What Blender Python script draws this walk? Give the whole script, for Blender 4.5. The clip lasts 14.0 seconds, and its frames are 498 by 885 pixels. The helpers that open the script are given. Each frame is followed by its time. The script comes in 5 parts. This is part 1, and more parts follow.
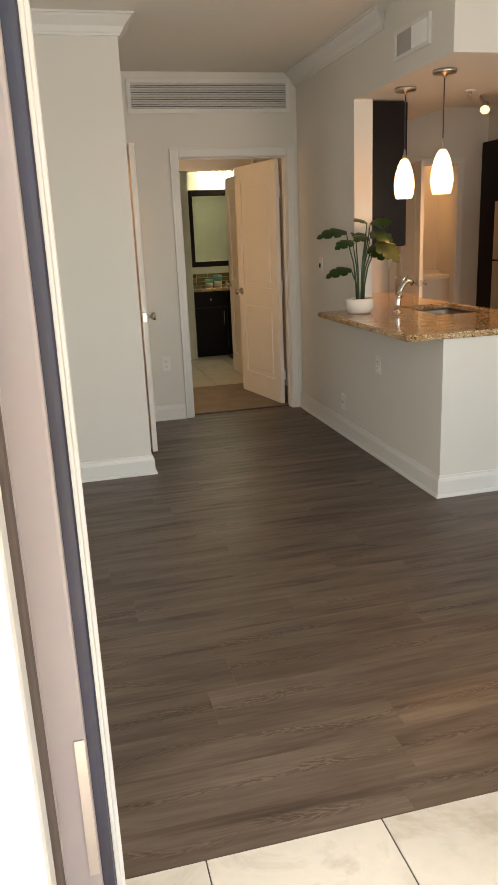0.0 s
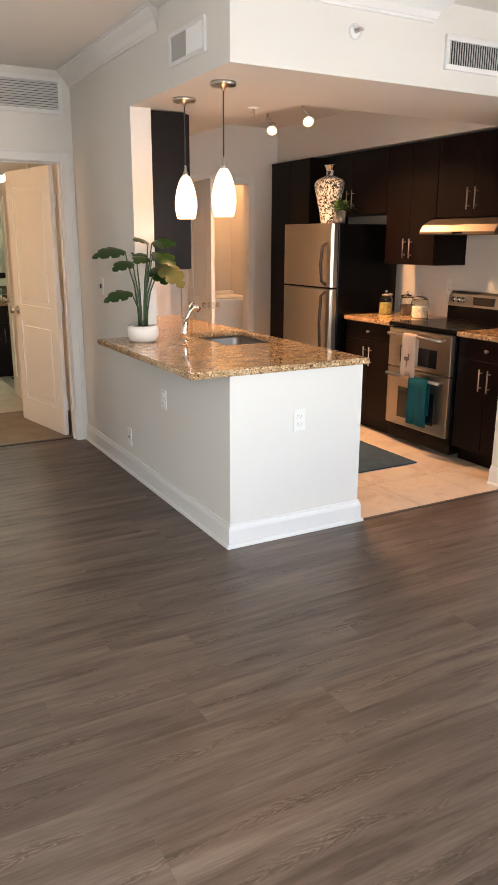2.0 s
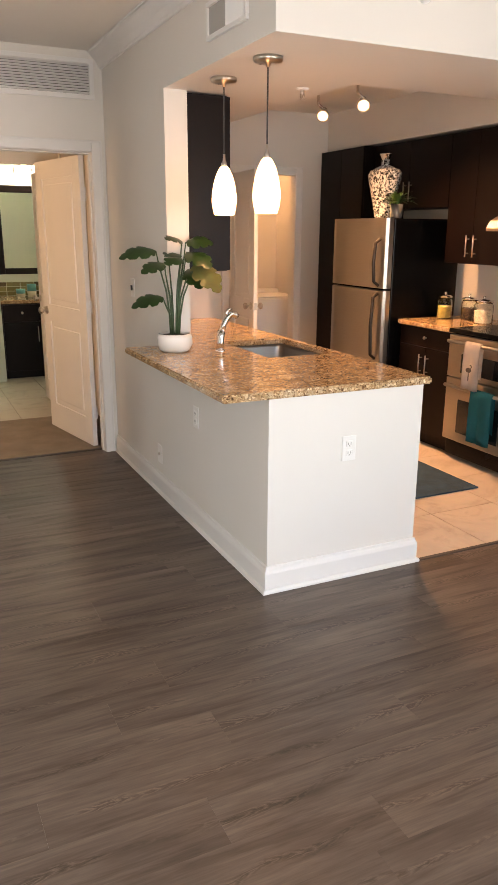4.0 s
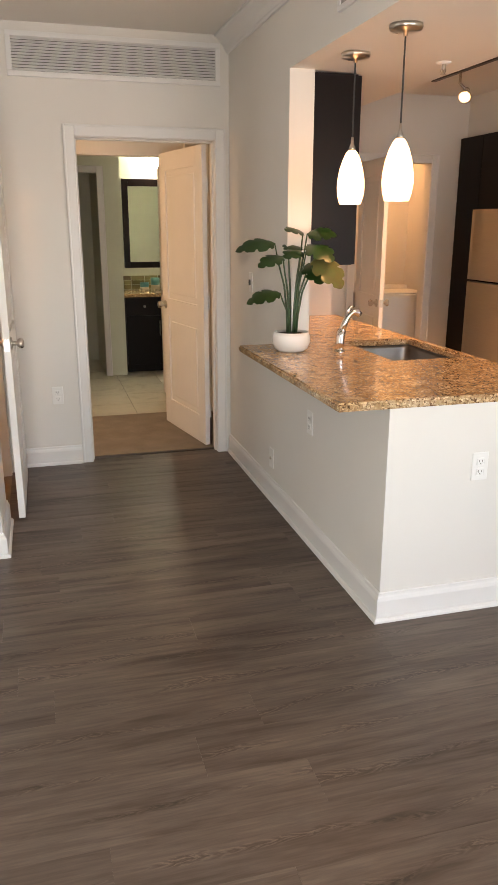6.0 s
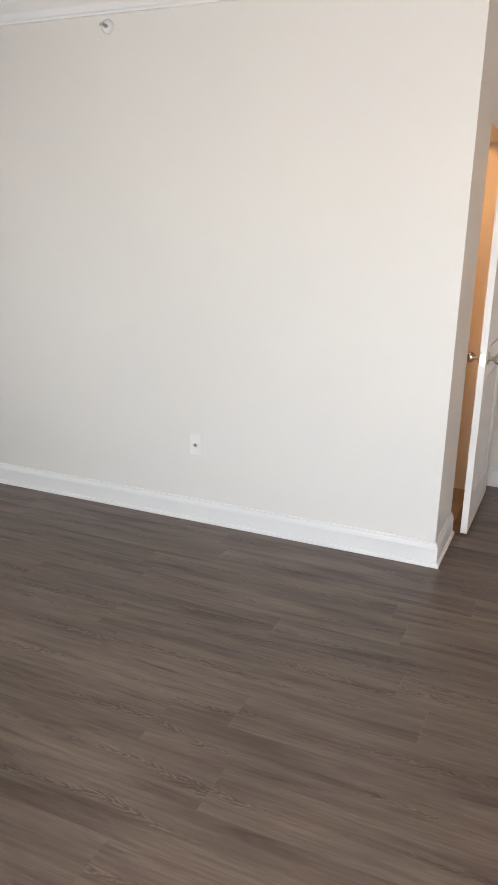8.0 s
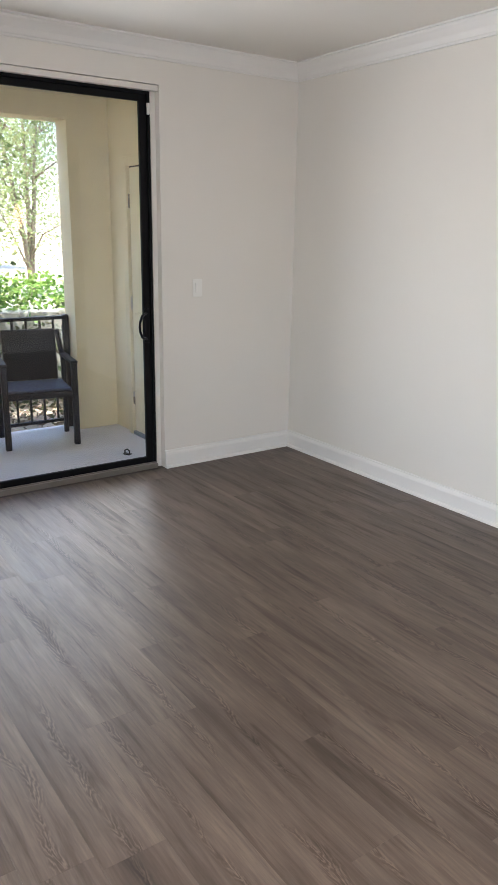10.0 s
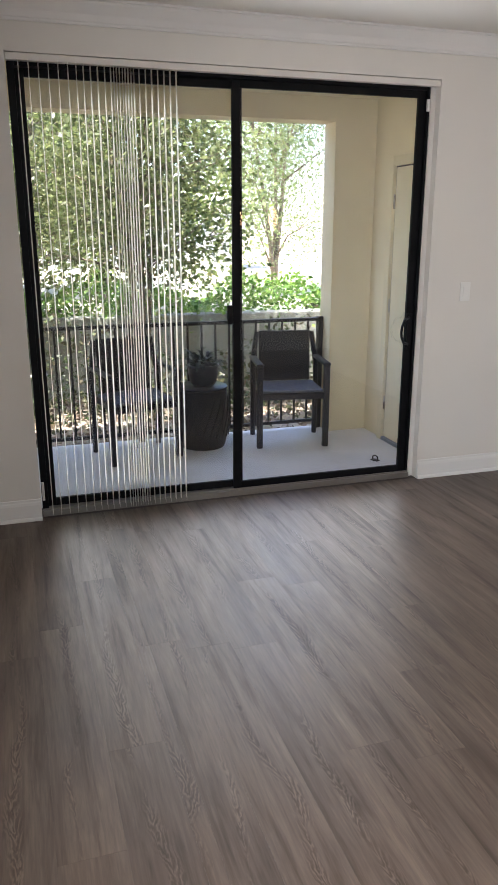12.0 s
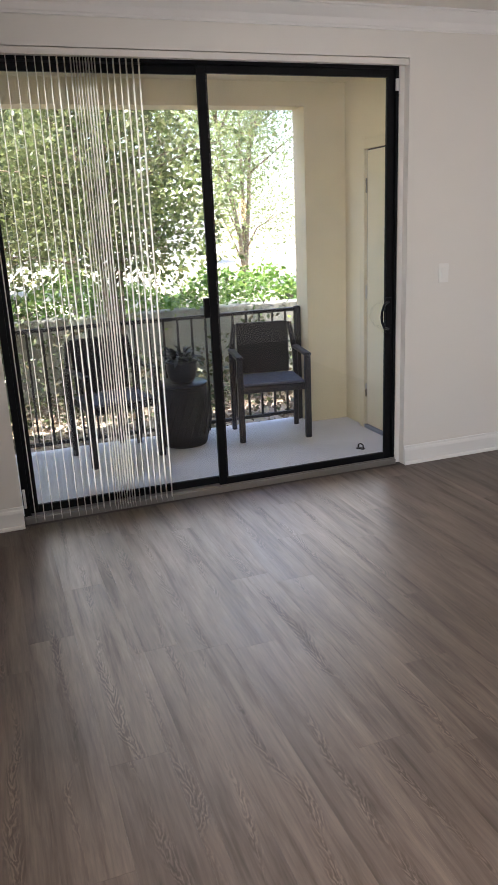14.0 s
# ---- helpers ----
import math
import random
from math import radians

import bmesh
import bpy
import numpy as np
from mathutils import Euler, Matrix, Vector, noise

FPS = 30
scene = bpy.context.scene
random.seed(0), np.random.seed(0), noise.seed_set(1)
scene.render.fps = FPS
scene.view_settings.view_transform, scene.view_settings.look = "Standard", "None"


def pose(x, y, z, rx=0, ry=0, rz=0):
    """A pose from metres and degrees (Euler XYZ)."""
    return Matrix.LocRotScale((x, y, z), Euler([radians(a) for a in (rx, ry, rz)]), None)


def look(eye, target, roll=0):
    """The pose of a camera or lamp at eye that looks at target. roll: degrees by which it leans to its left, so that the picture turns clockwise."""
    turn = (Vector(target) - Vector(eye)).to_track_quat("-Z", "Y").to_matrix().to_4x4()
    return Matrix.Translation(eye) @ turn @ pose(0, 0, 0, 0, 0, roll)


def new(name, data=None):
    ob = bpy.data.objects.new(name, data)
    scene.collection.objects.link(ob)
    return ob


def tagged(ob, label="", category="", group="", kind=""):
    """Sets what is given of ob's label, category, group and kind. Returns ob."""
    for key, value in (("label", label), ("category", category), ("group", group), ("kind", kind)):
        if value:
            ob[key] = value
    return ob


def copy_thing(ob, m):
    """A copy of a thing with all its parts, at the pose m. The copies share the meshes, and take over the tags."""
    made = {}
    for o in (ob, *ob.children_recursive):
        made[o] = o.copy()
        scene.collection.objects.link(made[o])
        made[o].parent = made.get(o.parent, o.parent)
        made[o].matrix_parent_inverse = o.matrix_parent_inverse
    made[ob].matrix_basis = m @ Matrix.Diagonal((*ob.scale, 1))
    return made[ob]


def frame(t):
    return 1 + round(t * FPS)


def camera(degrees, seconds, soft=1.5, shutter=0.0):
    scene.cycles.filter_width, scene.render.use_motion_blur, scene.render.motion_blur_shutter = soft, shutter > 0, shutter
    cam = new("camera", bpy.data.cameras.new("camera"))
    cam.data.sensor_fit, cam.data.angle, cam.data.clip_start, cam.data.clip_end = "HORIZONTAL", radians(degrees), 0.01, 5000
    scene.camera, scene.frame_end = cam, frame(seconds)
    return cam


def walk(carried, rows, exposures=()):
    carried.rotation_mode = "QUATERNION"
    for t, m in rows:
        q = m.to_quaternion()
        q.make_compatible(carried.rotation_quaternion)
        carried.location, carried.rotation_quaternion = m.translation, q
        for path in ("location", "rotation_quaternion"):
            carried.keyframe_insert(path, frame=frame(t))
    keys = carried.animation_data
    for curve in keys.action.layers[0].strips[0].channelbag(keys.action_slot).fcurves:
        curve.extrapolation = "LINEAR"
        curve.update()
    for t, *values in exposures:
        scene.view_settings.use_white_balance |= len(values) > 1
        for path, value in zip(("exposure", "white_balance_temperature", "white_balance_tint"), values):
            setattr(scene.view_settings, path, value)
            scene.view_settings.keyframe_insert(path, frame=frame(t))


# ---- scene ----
cam = camera(37.3, 14.0)

PATH = [
    (0, (-1.922, -3.527, 1.465), (-1.472, -1.656, 0.921), -2.5),
    (0.5, (-1.904, -3.462, 1.457), (-1.356, -1.628, 0.875), -3.3),
    (1, (-1.804, -3.377, 1.492), (-1.093, -1.59, 0.942), -3.4),
    (1.5, (-1.719, -3.259, 1.499), (-0.866, -1.53, 0.966), -1.4),
    (2, (-1.594, -3.107, 1.516), (-0.665, -1.416, 0.988), 0.2),
    (4.5, (-1.261, -2.596, 1.561), (-0.526, -0.823, 1.001), 0.8),
    (5, (-1.18, -2.539, 1.545), (-0.552, -0.725, 0.983), 1.3),
    (5.5, (-1.191, -2.49, 1.552), (-0.625, -0.659, 0.98), 0.8),
    (6, (-1.213, -2.421, 1.541), (-0.697, -0.573, 0.975), 0.1),
    (6.5, (-1.217, -2.381, 1.542), (-0.823, -0.502, 0.981), 0.3),
    (7, (-1.16, -2.33, 1.559), (-1.182, -0.411, 0.995), 1.4),
    (9.5, (-0.814, -2.375, 1.499), (-2.248, -1.08, 0.98), 0.5),
    (10, (-0.822, -2.341, 1.576), (-2.394, -1.234, 1.026), 0.9),
    (10.5, (-0.871, -2.375, 1.58), (-2.541, -1.421, 1.029), 1.1),
    (11, (-0.938, -2.404, 1.573), (-2.684, -1.6, 1.021), 0.9),
    (11.5, (-0.982, -2.437, 1.595), (-2.778, -1.76, 1.034), 0.5),
    (12, (-1.015, -2.477, 1.592), (-2.847, -1.899, 1.035), 0.0),
    (12.5, (-1.02, -2.481, 1.591), (-2.874, -1.977, 1.036), -0.7),
    (13, (-1.017, -2.486, 1.595), (-2.878, -2.011, 1.037), -1.4),
    (13.5, (-1.046, -2.51, 1.573), (-2.896, -1.996, 1.011), -2.0),
    (14, (-1.11, -2.482, 1.563), (-2.92, -1.851, 0.992), -2.6),
]
walk(cam, [(t, look(eye, target, roll)) for t, eye, target, roll in PATH],
     exposures=((0, 1.76, 7300, 9), (0.6, 1.98, 6900, 10), (1.5, 2.50, 6350, 11), (5, 2.44, 6950, 16), (6.4, 2.40, 6800, 13), (7, 2.52, 6500, 13),
                (9.5, 2.62, 6250, 13), (11, 2.55, 6250, 14), (14, 2.56, 6350, 17)))

# ---- light ----
world = bpy.data.worlds.new("sky")
scene.world = world
world.use_nodes = True
wn = world.node_tree
wn.nodes.clear()
sky = wn.nodes.new("ShaderNodeTexSky")
sky.sky_type = "NISHITA"
sky.sun_disc = False
sky.sun_elevation, sky.sun_rotation = radians(64), radians(156)
bg = wn.nodes.new("ShaderNodeBackground")
bg.inputs["Strength"].default_value = 0.15
wo = wn.nodes.new("ShaderNodeOutputWorld")
wn.links.new(sky.outputs[0], bg.inputs["Color"])
wn.links.new(bg.outputs[0], wo.inputs[0])
sun = new("sun", bpy.data.lights.new("sun", "SUN"))
sun.data.energy, sun.data.angle, sun.data.color = 5.0, radians(0.5), (1.0, 0.95, 0.86)
sun.matrix_world = look((-5, -12, 20), (-9, -3, 0))


def area(name, m, w, h, energy, color):
    ob = new(name, bpy.data.lights.new(name, "AREA"))
    ob.data.shape, ob.data.size, ob.data.size_y = "RECTANGLE", w, h
    ob.data.energy, ob.data.color = energy, color
    ob.matrix_world = m
    return ob


def spot(name, eye, target, energy, color, cone, radius=0.03):
    ob = new(name, bpy.data.lights.new(name, "SPOT"))
    ob.data.energy, ob.data.color, ob.data.spot_size = energy, color, radians(cone)
    ob.data.spot_blend, ob.data.shadow_soft_size = 1.0, radius
    ob.matrix_world = look(eye, target)
    return ob


SLIDER_W, ENTRY_W, ASSUMED_WINDOW_W, BATH_W, BEDROOM_W, SPOT_W, PENDANT_W, PENDANT_E = 5.8, 10.5, 6.8, 16, 3.6, 40, 0.3, 2.0
area("daylight_slider", look((-5.160, -1.22, 1.2), (-0.2, -1.22, 1.2)), 2.2, 2.1, SLIDER_W, (0.94, 0.98, 1.0))
bpy.data.lights["daylight_slider"].spread = radians(150)
area("daylight_entry", look((-1.46, -2.83, 1.05), (-1.2, 0, 1.0)), 0.85, 1.95, ENTRY_W, (0.97, 0.98, 0.96))
# fill lamp at an assumed, unseen window; brightens faces turned south
area("assumed_window_fill", look((1.25, -2.83, 1.40), (-1.4, 0.6, 1.05)), 1.7, 1.5, ASSUMED_WINDOW_W, (0.78, 0.89, 1.0))
# unseen orange panel added to warm the bedroom ceiling and door, not daylight
area("bedroom_warm_fill", look((-2.3, 2.95, 1.6), (0, 2.95, 1.7)), 0.6, 1.0, BEDROOM_W, (1.0, 0.60, 0.30))
WARM = (1.0, 0.52, 0.23)
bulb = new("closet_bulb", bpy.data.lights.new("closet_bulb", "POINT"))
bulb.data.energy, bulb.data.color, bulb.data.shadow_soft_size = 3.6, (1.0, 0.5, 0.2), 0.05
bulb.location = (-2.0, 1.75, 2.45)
bulb = new("laundry_bulb", bpy.data.lights.new("laundry_bulb", "POINT"))
bulb.data.energy, bulb.data.color, bulb.data.shadow_soft_size = 5, WARM, 0.05
bulb.location = (1.75, 4.2, 2.5)
spot("track_lamp_1", (1.60, 2.50, 2.36), (1.35, 2.05, 0.9), SPOT_W, WARM, 122)
spot("track_lamp_2", (1.64, 1.95, 2.36), (1.85, 1.60, 0.9), SPOT_W, WARM, 122)


for i, (x, y) in enumerate(((0.185, 0.874), (0.175, 0.384))):
    lamp = new("pendant_bulb_" + str(i + 1), bpy.data.lights.new("pendant_bulb", "POINT"))
    lamp.data.energy, lamp.data.color, lamp.data.shadow_soft_size = PENDANT_W, WARM, 0.04
    lamp.location = (x, y, 1.60)


# ---- helpers of this scene ----
def bxs(bm, x0, x1, y0, y1, z0, z1, r=0.0, seg=2):
    """A box, with rounded edges if r is given."""
    v = [bm.verts.new(p) for p in ((x0, y0, z0), (x1, y0, z0), (x1, y1, z0), (x0, y1, z0), (x0, y0, z1), (x1, y0, z1), (x1, y1, z1), (x0, y1, z1))]
    fs = [bm.faces.new([v[i] for i in q]) for q in ((3, 2, 1, 0), (4, 5, 6, 7), (0, 1, 5, 4), (1, 2, 6, 5), (2, 3, 7, 6), (3, 0, 4, 7))]
    if r > 0:
        es = list({e for f in fs for e in f.edges})
        bmesh.ops.bevel(bm, geom=es, offset=r, segments=seg, affect="EDGES", profile=0.5)
    return bm


def boxm(*a, r=0.0, seg=2):
    return bxs(bmesh.new(), *a, r=r, seg=seg)


def lathe(bm, prof, n=32, cx=0, cy=0):
    """A turned body from (radius, height) pairs."""
    rings = []
    for r, z in prof:
        if r < 1e-6:
            rings.append([bm.verts.new((cx, cy, z))])
        else:
            rings.append([bm.verts.new((cx + r * math.cos(2 * math.pi * i / n), cy + r * math.sin(2 * math.pi * i / n), z)) for i in range(n)])
    for a, b in zip(rings, rings[1:]):
        for i in range(n):
            j = (i + 1) % n
            if len(a) == 1 and len(b) > 1:
                bm.faces.new((a[0], b[j], b[i]))
            elif len(b) == 1 and len(a) > 1:
                bm.faces.new((a[i], a[j], b[0]))
            elif len(a) > 1:
                bm.faces.new((a[i], a[j], b[j], b[i]))
    return bm


def tube(bm, pts, rad, n=10):
    """A round bar along points; rad is one radius or one for each point."""
    pts = [Vector(p) for p in pts]
    rads = rad if isinstance(rad, (list, tuple)) else [rad] * len(pts)
    rings, up = [], Vector((0.31, 0.17, 0.93))
    for i, p in enumerate(pts):
        d = (pts[min(i + 1, len(pts) - 1)] - pts[max(i - 1, 0)]).normalized()
        if abs(d.dot(up)) > 0.95:
            up = Vector((0.9, 0.2, 0.1))
        u = d.cross(up).normalized()
        w = d.cross(u).normalized()
        up = -w if w.dot(up) < 0 else w
        u = d.cross(up).normalized()
        rings.append([bm.verts.new(p + (u * math.cos(2 * math.pi * k / n) + up * math.sin(2 * math.pi * k / n)) * rads[i]) for k in range(n)])
    for a, b in zip(rings, rings[1:]):
        for k in range(n):
            bm.faces.new((a[k], a[(k + 1) % n], b[(k + 1) % n], b[k]))
    bm.faces.new(rings[0][::-1])
    bm.faces.new(rings[-1])
    return bm


def mesh_of(name, bm, material, smooth=False):
    bmesh.ops.recalc_face_normals(bm, faces=bm.faces)
    me = bpy.data.meshes.new(name)
    bm.to_mesh(me)
    bm.free()
    if smooth:
        me.polygons.foreach_set("use_smooth", [True] * len(me.polygons))
    if material:
        me.materials.append(material)
    return me


def part(name, bm, material, parent, label="", smooth=False):
    ob = new(name, mesh_of(name, bm, material, smooth))
    ob.parent = parent
    return tagged(ob, label) if label else ob


def thing(name, m, label, category, group="", kind=""):
    ob = new(name)
    ob.empty_display_size = 0.1
    ob.matrix_basis = m
    return tagged(ob, label, category, group, kind)


def single(name, bm, material, label, category, kind="", m=None, smooth=False, group=""):
    ob = new(name, mesh_of(name, bm, material, smooth))
    if m is not None:
        ob.matrix_basis = m
    return tagged(ob, label, category, group, kind)


def prism(bm, prof, p0, p1, nrm, m0=0, m1=0):
    """Sweeps a profile of (distance from wall, height) from p0 to p1; m0, m1: +1 mitres round an outer corner, -1 into an inner one."""
    p0, p1, nrm = Vector((*p0, 0)), Vector((*p1, 0)), Vector((*nrm, 0))
    d = (p1 - p0).normalized()
    a = [bm.verts.new(p0 + nrm * q - d * m0 * q + Vector((0, 0, z))) for q, z in prof]
    b = [bm.verts.new(p1 + nrm * q + d * m1 * q + Vector((0, 0, z))) for q, z in prof]
    for i in range(len(prof)):
        j = (i + 1) % len(prof)
        bm.faces.new((a[i], a[j], b[j], b[i]))
    bm.faces.new(a[::-1])
    bm.faces.new(b)
    return bm


# ---- materials ----
def base_mat(name):
    m = bpy.data.materials.new(name)
    m.use_nodes = True
    nt = m.node_tree
    return m, nt, nt.nodes["Principled BSDF"]


def link(nt, a, b):
    nt.links.new(a, b)


def noise_node(nt, vec, scale, detail=4.0, rough=0.55, distortion=0.0):
    n = nt.nodes.new("ShaderNodeTexNoise")
    n.inputs["Scale"].default_value = scale
    n.inputs["Detail"].default_value = detail
    n.inputs["Roughness"].default_value = rough
    n.inputs["Distortion"].default_value = distortion
    if vec is not None:
        link(nt, vec, n.inputs["Vector"])
    return n


def ramp_node(nt, fac, stops):
    r = nt.nodes.new("ShaderNodeValToRGB")
    els = r.color_ramp.elements
    while len(els) < len(stops):
        els.new(0.5)
    for e, (p, c) in zip(els, stops):
        e.position, e.color = p, (*c, 1.0)
    link(nt, fac, r.inputs["Fac"])
    return r


def mix_node(nt, fac, a, b, blend="MIX"):
    n = nt.nodes.new("ShaderNodeMix")
    n.data_type, n.blend_type = "RGBA", blend
    for val, sock in ((fac, n.inputs[0]), (a, n.inputs[6]), (b, n.inputs[7])):
        if isinstance(val, (int, float)):
            sock.default_value = val
        elif isinstance(val, tuple):
            sock.default_value = (*val, 1.0)
        else:
            link(nt, val, sock)
    return n.outputs[2]


def bump_node(nt, height, strength, distance, bsdf):
    b = nt.nodes.new("ShaderNodeBump")
    b.inputs["Strength"].default_value = strength
    b.inputs["Distance"].default_value = distance
    link(nt, height, b.inputs["Height"])
    link(nt, b.outputs[0], bsdf.inputs["Normal"])


def math_node(nt, op, a, b=0.5):
    n = nt.nodes.new("ShaderNodeMath")
    n.operation = op
    for val, sock in ((a, n.inputs[0]), (b, n.inputs[1])):
        if isinstance(val, (int, float)):
            sock.default_value = val
        else:
            link(nt, val, sock)
    return n.outputs[0]


def finish(name, col, rough, metal=0.0, var=0.06, big=1.5, fine=60.0, bump=0.05, rvar=0.06, dist=0.002, spec=0.5):
    """A plain finish with mottling at two scales, uneven gloss and fine relief."""
    m, nt, b = base_mat(name)
    co = nt.nodes.new("ShaderNodeTexCoord").outputs["Object"]
    n1, n2 = noise_node(nt, co, big, 5), noise_node(nt, co, fine, 3)
    lo = tuple(c * (1 - var) for c in col)
    hi = tuple(min(1.0, c * (1 + var)) for c in col)
    c1 = ramp_node(nt, n1.outputs["Fac"], ((0.3, lo), (0.7, hi))).outputs[0]
    c2 = mix_node(nt, var * 1.5, c1, n2.outputs["Color"], "SOFT_LIGHT")
    link(nt, c2, b.inputs["Base Color"])
    rr = nt.nodes.new("ShaderNodeMapRange")
    rr.inputs[3].default_value, rr.inputs[4].default_value = max(0.02, rough - rvar), min(1.0, rough + rvar)
    link(nt, n1.outputs["Fac"], rr.inputs[0])
    link(nt, rr.outputs[0], b.inputs["Roughness"])
    b.inputs["Metallic"].default_value = metal
    b.inputs["Specular IOR Level"].default_value = spec
    if bump:
        bump_node(nt, n2.outputs["Fac"], bump, dist, b)
    return m


def glow(name, col, strength, base=(0.9, 0.88, 0.84)):
    m, nt, b = base_mat(name)
    b.inputs["Base Color"].default_value = (*base, 1)
    b.inputs["Roughness"].default_value = 0.35
    b.inputs["Emission Color"].default_value = (*col, 1)
    b.inputs["Emission Strength"].default_value = strength
    return m


def clear_glass(name, tint=(1, 1, 1), rough=0.0):
    m, nt, b = base_mat(name)
    b.inputs["Base Color"].default_value = (*tint, 1)
    b.inputs["Roughness"].default_value = rough
    b.inputs["Transmission Weight"].default_value = 1.0
    b.inputs["IOR"].default_value = 1.45
    return m


def plank_mat(name, dark, mid, light, rough=0.38):
    """Wood-look plank: grain runs along local x, each plank shifted and toned by chance."""
    m, nt, b = base_mat(name)
    tc = nt.nodes.new("ShaderNodeTexCoord")
    oi = nt.nodes.new("ShaderNodeObjectInfo")
    off = nt.nodes.new("ShaderNodeCombineXYZ")
    link(nt, math_node(nt, "MULTIPLY", oi.outputs["Random"], 91.0), off.inputs[0])
    link(nt, math_node(nt, "MULTIPLY", oi.outputs["Random"], 37.0), off.inputs[1])
    add = nt.nodes.new("ShaderNodeVectorMath")
    link(nt, tc.outputs["Object"], add.inputs[0])
    link(nt, off.outputs[0], add.inputs[1])

    def scaled(sx, sy):
        mp = nt.nodes.new("ShaderNodeMapping")
        mp.inputs["Scale"].default_value = (sx, sy, 1.0)
        link(nt, add.outputs[0], mp.inputs["Vector"])
        return mp.outputs[0]
    broad = noise_node(nt, scaled(0.9, 6.0), 1.0, 4, 0.6, 0.6)
    fine = noise_node(nt, scaled(9.0, 120.0), 1.0, 4, 0.65, 0.4)
    wob = noise_node(nt, scaled(1.5, 0.5), 1.0, 3, 0.5, 0.0)
    gate = noise_node(nt, scaled(1.7, 9.0), 1.0, 3, 0.6, 0.3)
    jit = noise_node(nt, scaled(13.0, 46.0), 1.0, 3, 0.6, 0.8)
    xyz = nt.nodes.new("ShaderNodeSeparateXYZ")
    link(nt, tc.outputs["Object"], xyz.inputs[0])
    # a heart band wanders along each plank, with arched rings inside it
    mid_y = math_node(nt, "MULTIPLY", math_node(nt, "SUBTRACT", wob.outputs["Fac"], 0.5), 0.22)
    d = math_node(nt, "ABSOLUTE", math_node(nt, "SUBTRACT", xyz.outputs[1], mid_y))
    wide = math_node(nt, "MULTIPLY", math_node(nt, "SUBTRACT", gate.outputs["Fac"], 0.44), 0.13)
    inside = math_node(nt, "SUBTRACT", wide, d)
    band = ramp_node(nt, math_node(nt, "ADD", math_node(nt, "MULTIPLY", inside, 22.0), 0.5), ((0.30, (0, 0, 0)), (0.70, (1, 1, 1)))).outputs[0]
    phase = math_node(nt, "ADD", math_node(nt, "MULTIPLY", xyz.outputs[0], 30.0), math_node(nt, "MULTIPLY", d, 150.0))
    phase = math_node(nt, "ADD", phase, math_node(nt, "MULTIPLY", jit.outputs["Fac"], 6.5))
    lines = math_node(nt, "PINGPONG", phase, 1.0)
    streak = noise_node(nt, scaled(1.5, 17.0), 1.0, 5, 0.62, 0.5)
    thin = noise_node(nt, scaled(2.4, 62.0), 1.0, 3, 0.6, 0.3)
    c = ramp_node(nt, broad.outputs["Fac"], ((0.30, dark), (0.5, mid), (0.70, light))).outputs[0]
    sm = ramp_node(nt, streak.outputs["Fac"], ((0.34, (0.58, 0.55, 0.53)), (0.46, (0.96, 0.96, 0.96)), (0.68, (1.16, 1.16, 1.17)))).outputs[0]
    c = mix_node(nt, 0.9, c, sm, "MULTIPLY")
    tn = ramp_node(nt, thin.outputs["Fac"], ((0.36, (0.70, 0.68, 0.67)), (0.50, (1.02, 1.02, 1.02)), (0.70, (1.18, 1.18, 1.20)))).outputs[0]
    c = mix_node(nt, 0.45, c, tn, "MULTIPLY")
    ringc = ramp_node(nt, lines, ((0.0, (0.44, 0.40, 0.38)), (0.45, (0.74, 0.71, 0.69)), (0.85, (1.22, 1.22, 1.22)), (1.0, (1.42, 1.42, 1.44)))).outputs[0]
    c = mix_node(nt, band, c, mix_node(nt, 0.85, c, ringc, "MULTIPLY"))
    ff = ramp_node(nt, fine.outputs["Fac"], ((0.3, (0.80, 0.80, 0.80)), (0.65, (1.12, 1.12, 1.12)))).outputs[0]
    c = mix_node(nt, 0.9, c, ff, "MULTIPLY")
    tone = nt.nodes.new("ShaderNodeHueSaturation")
    link(nt, math_node(nt, "ADD", math_node(nt, "MULTIPLY", oi.outputs["Random"], 0.05), 0.975), tone.inputs["Value"])
    link(nt, c, tone.inputs["Color"])
    link(nt, tone.outputs[0], b.inputs["Base Color"])
    rr = nt.nodes.new("ShaderNodeMapRange")
    rr.inputs[1].default_value, rr.inputs[2].default_value = 0.3, 0.7
    rr.inputs[3].default_value, rr.inputs[4].default_value = rough + 0.10, rough - 0.06
    link(nt, streak.outputs["Fac"], rr.inputs[0])
    link(nt, rr.outputs[0], b.inputs["Roughness"])
    b.inputs["Specular IOR Level"].default_value = 0.42
    bump_node(nt, thin.outputs["Fac"], 0.16, 0.0015, b)
    return m


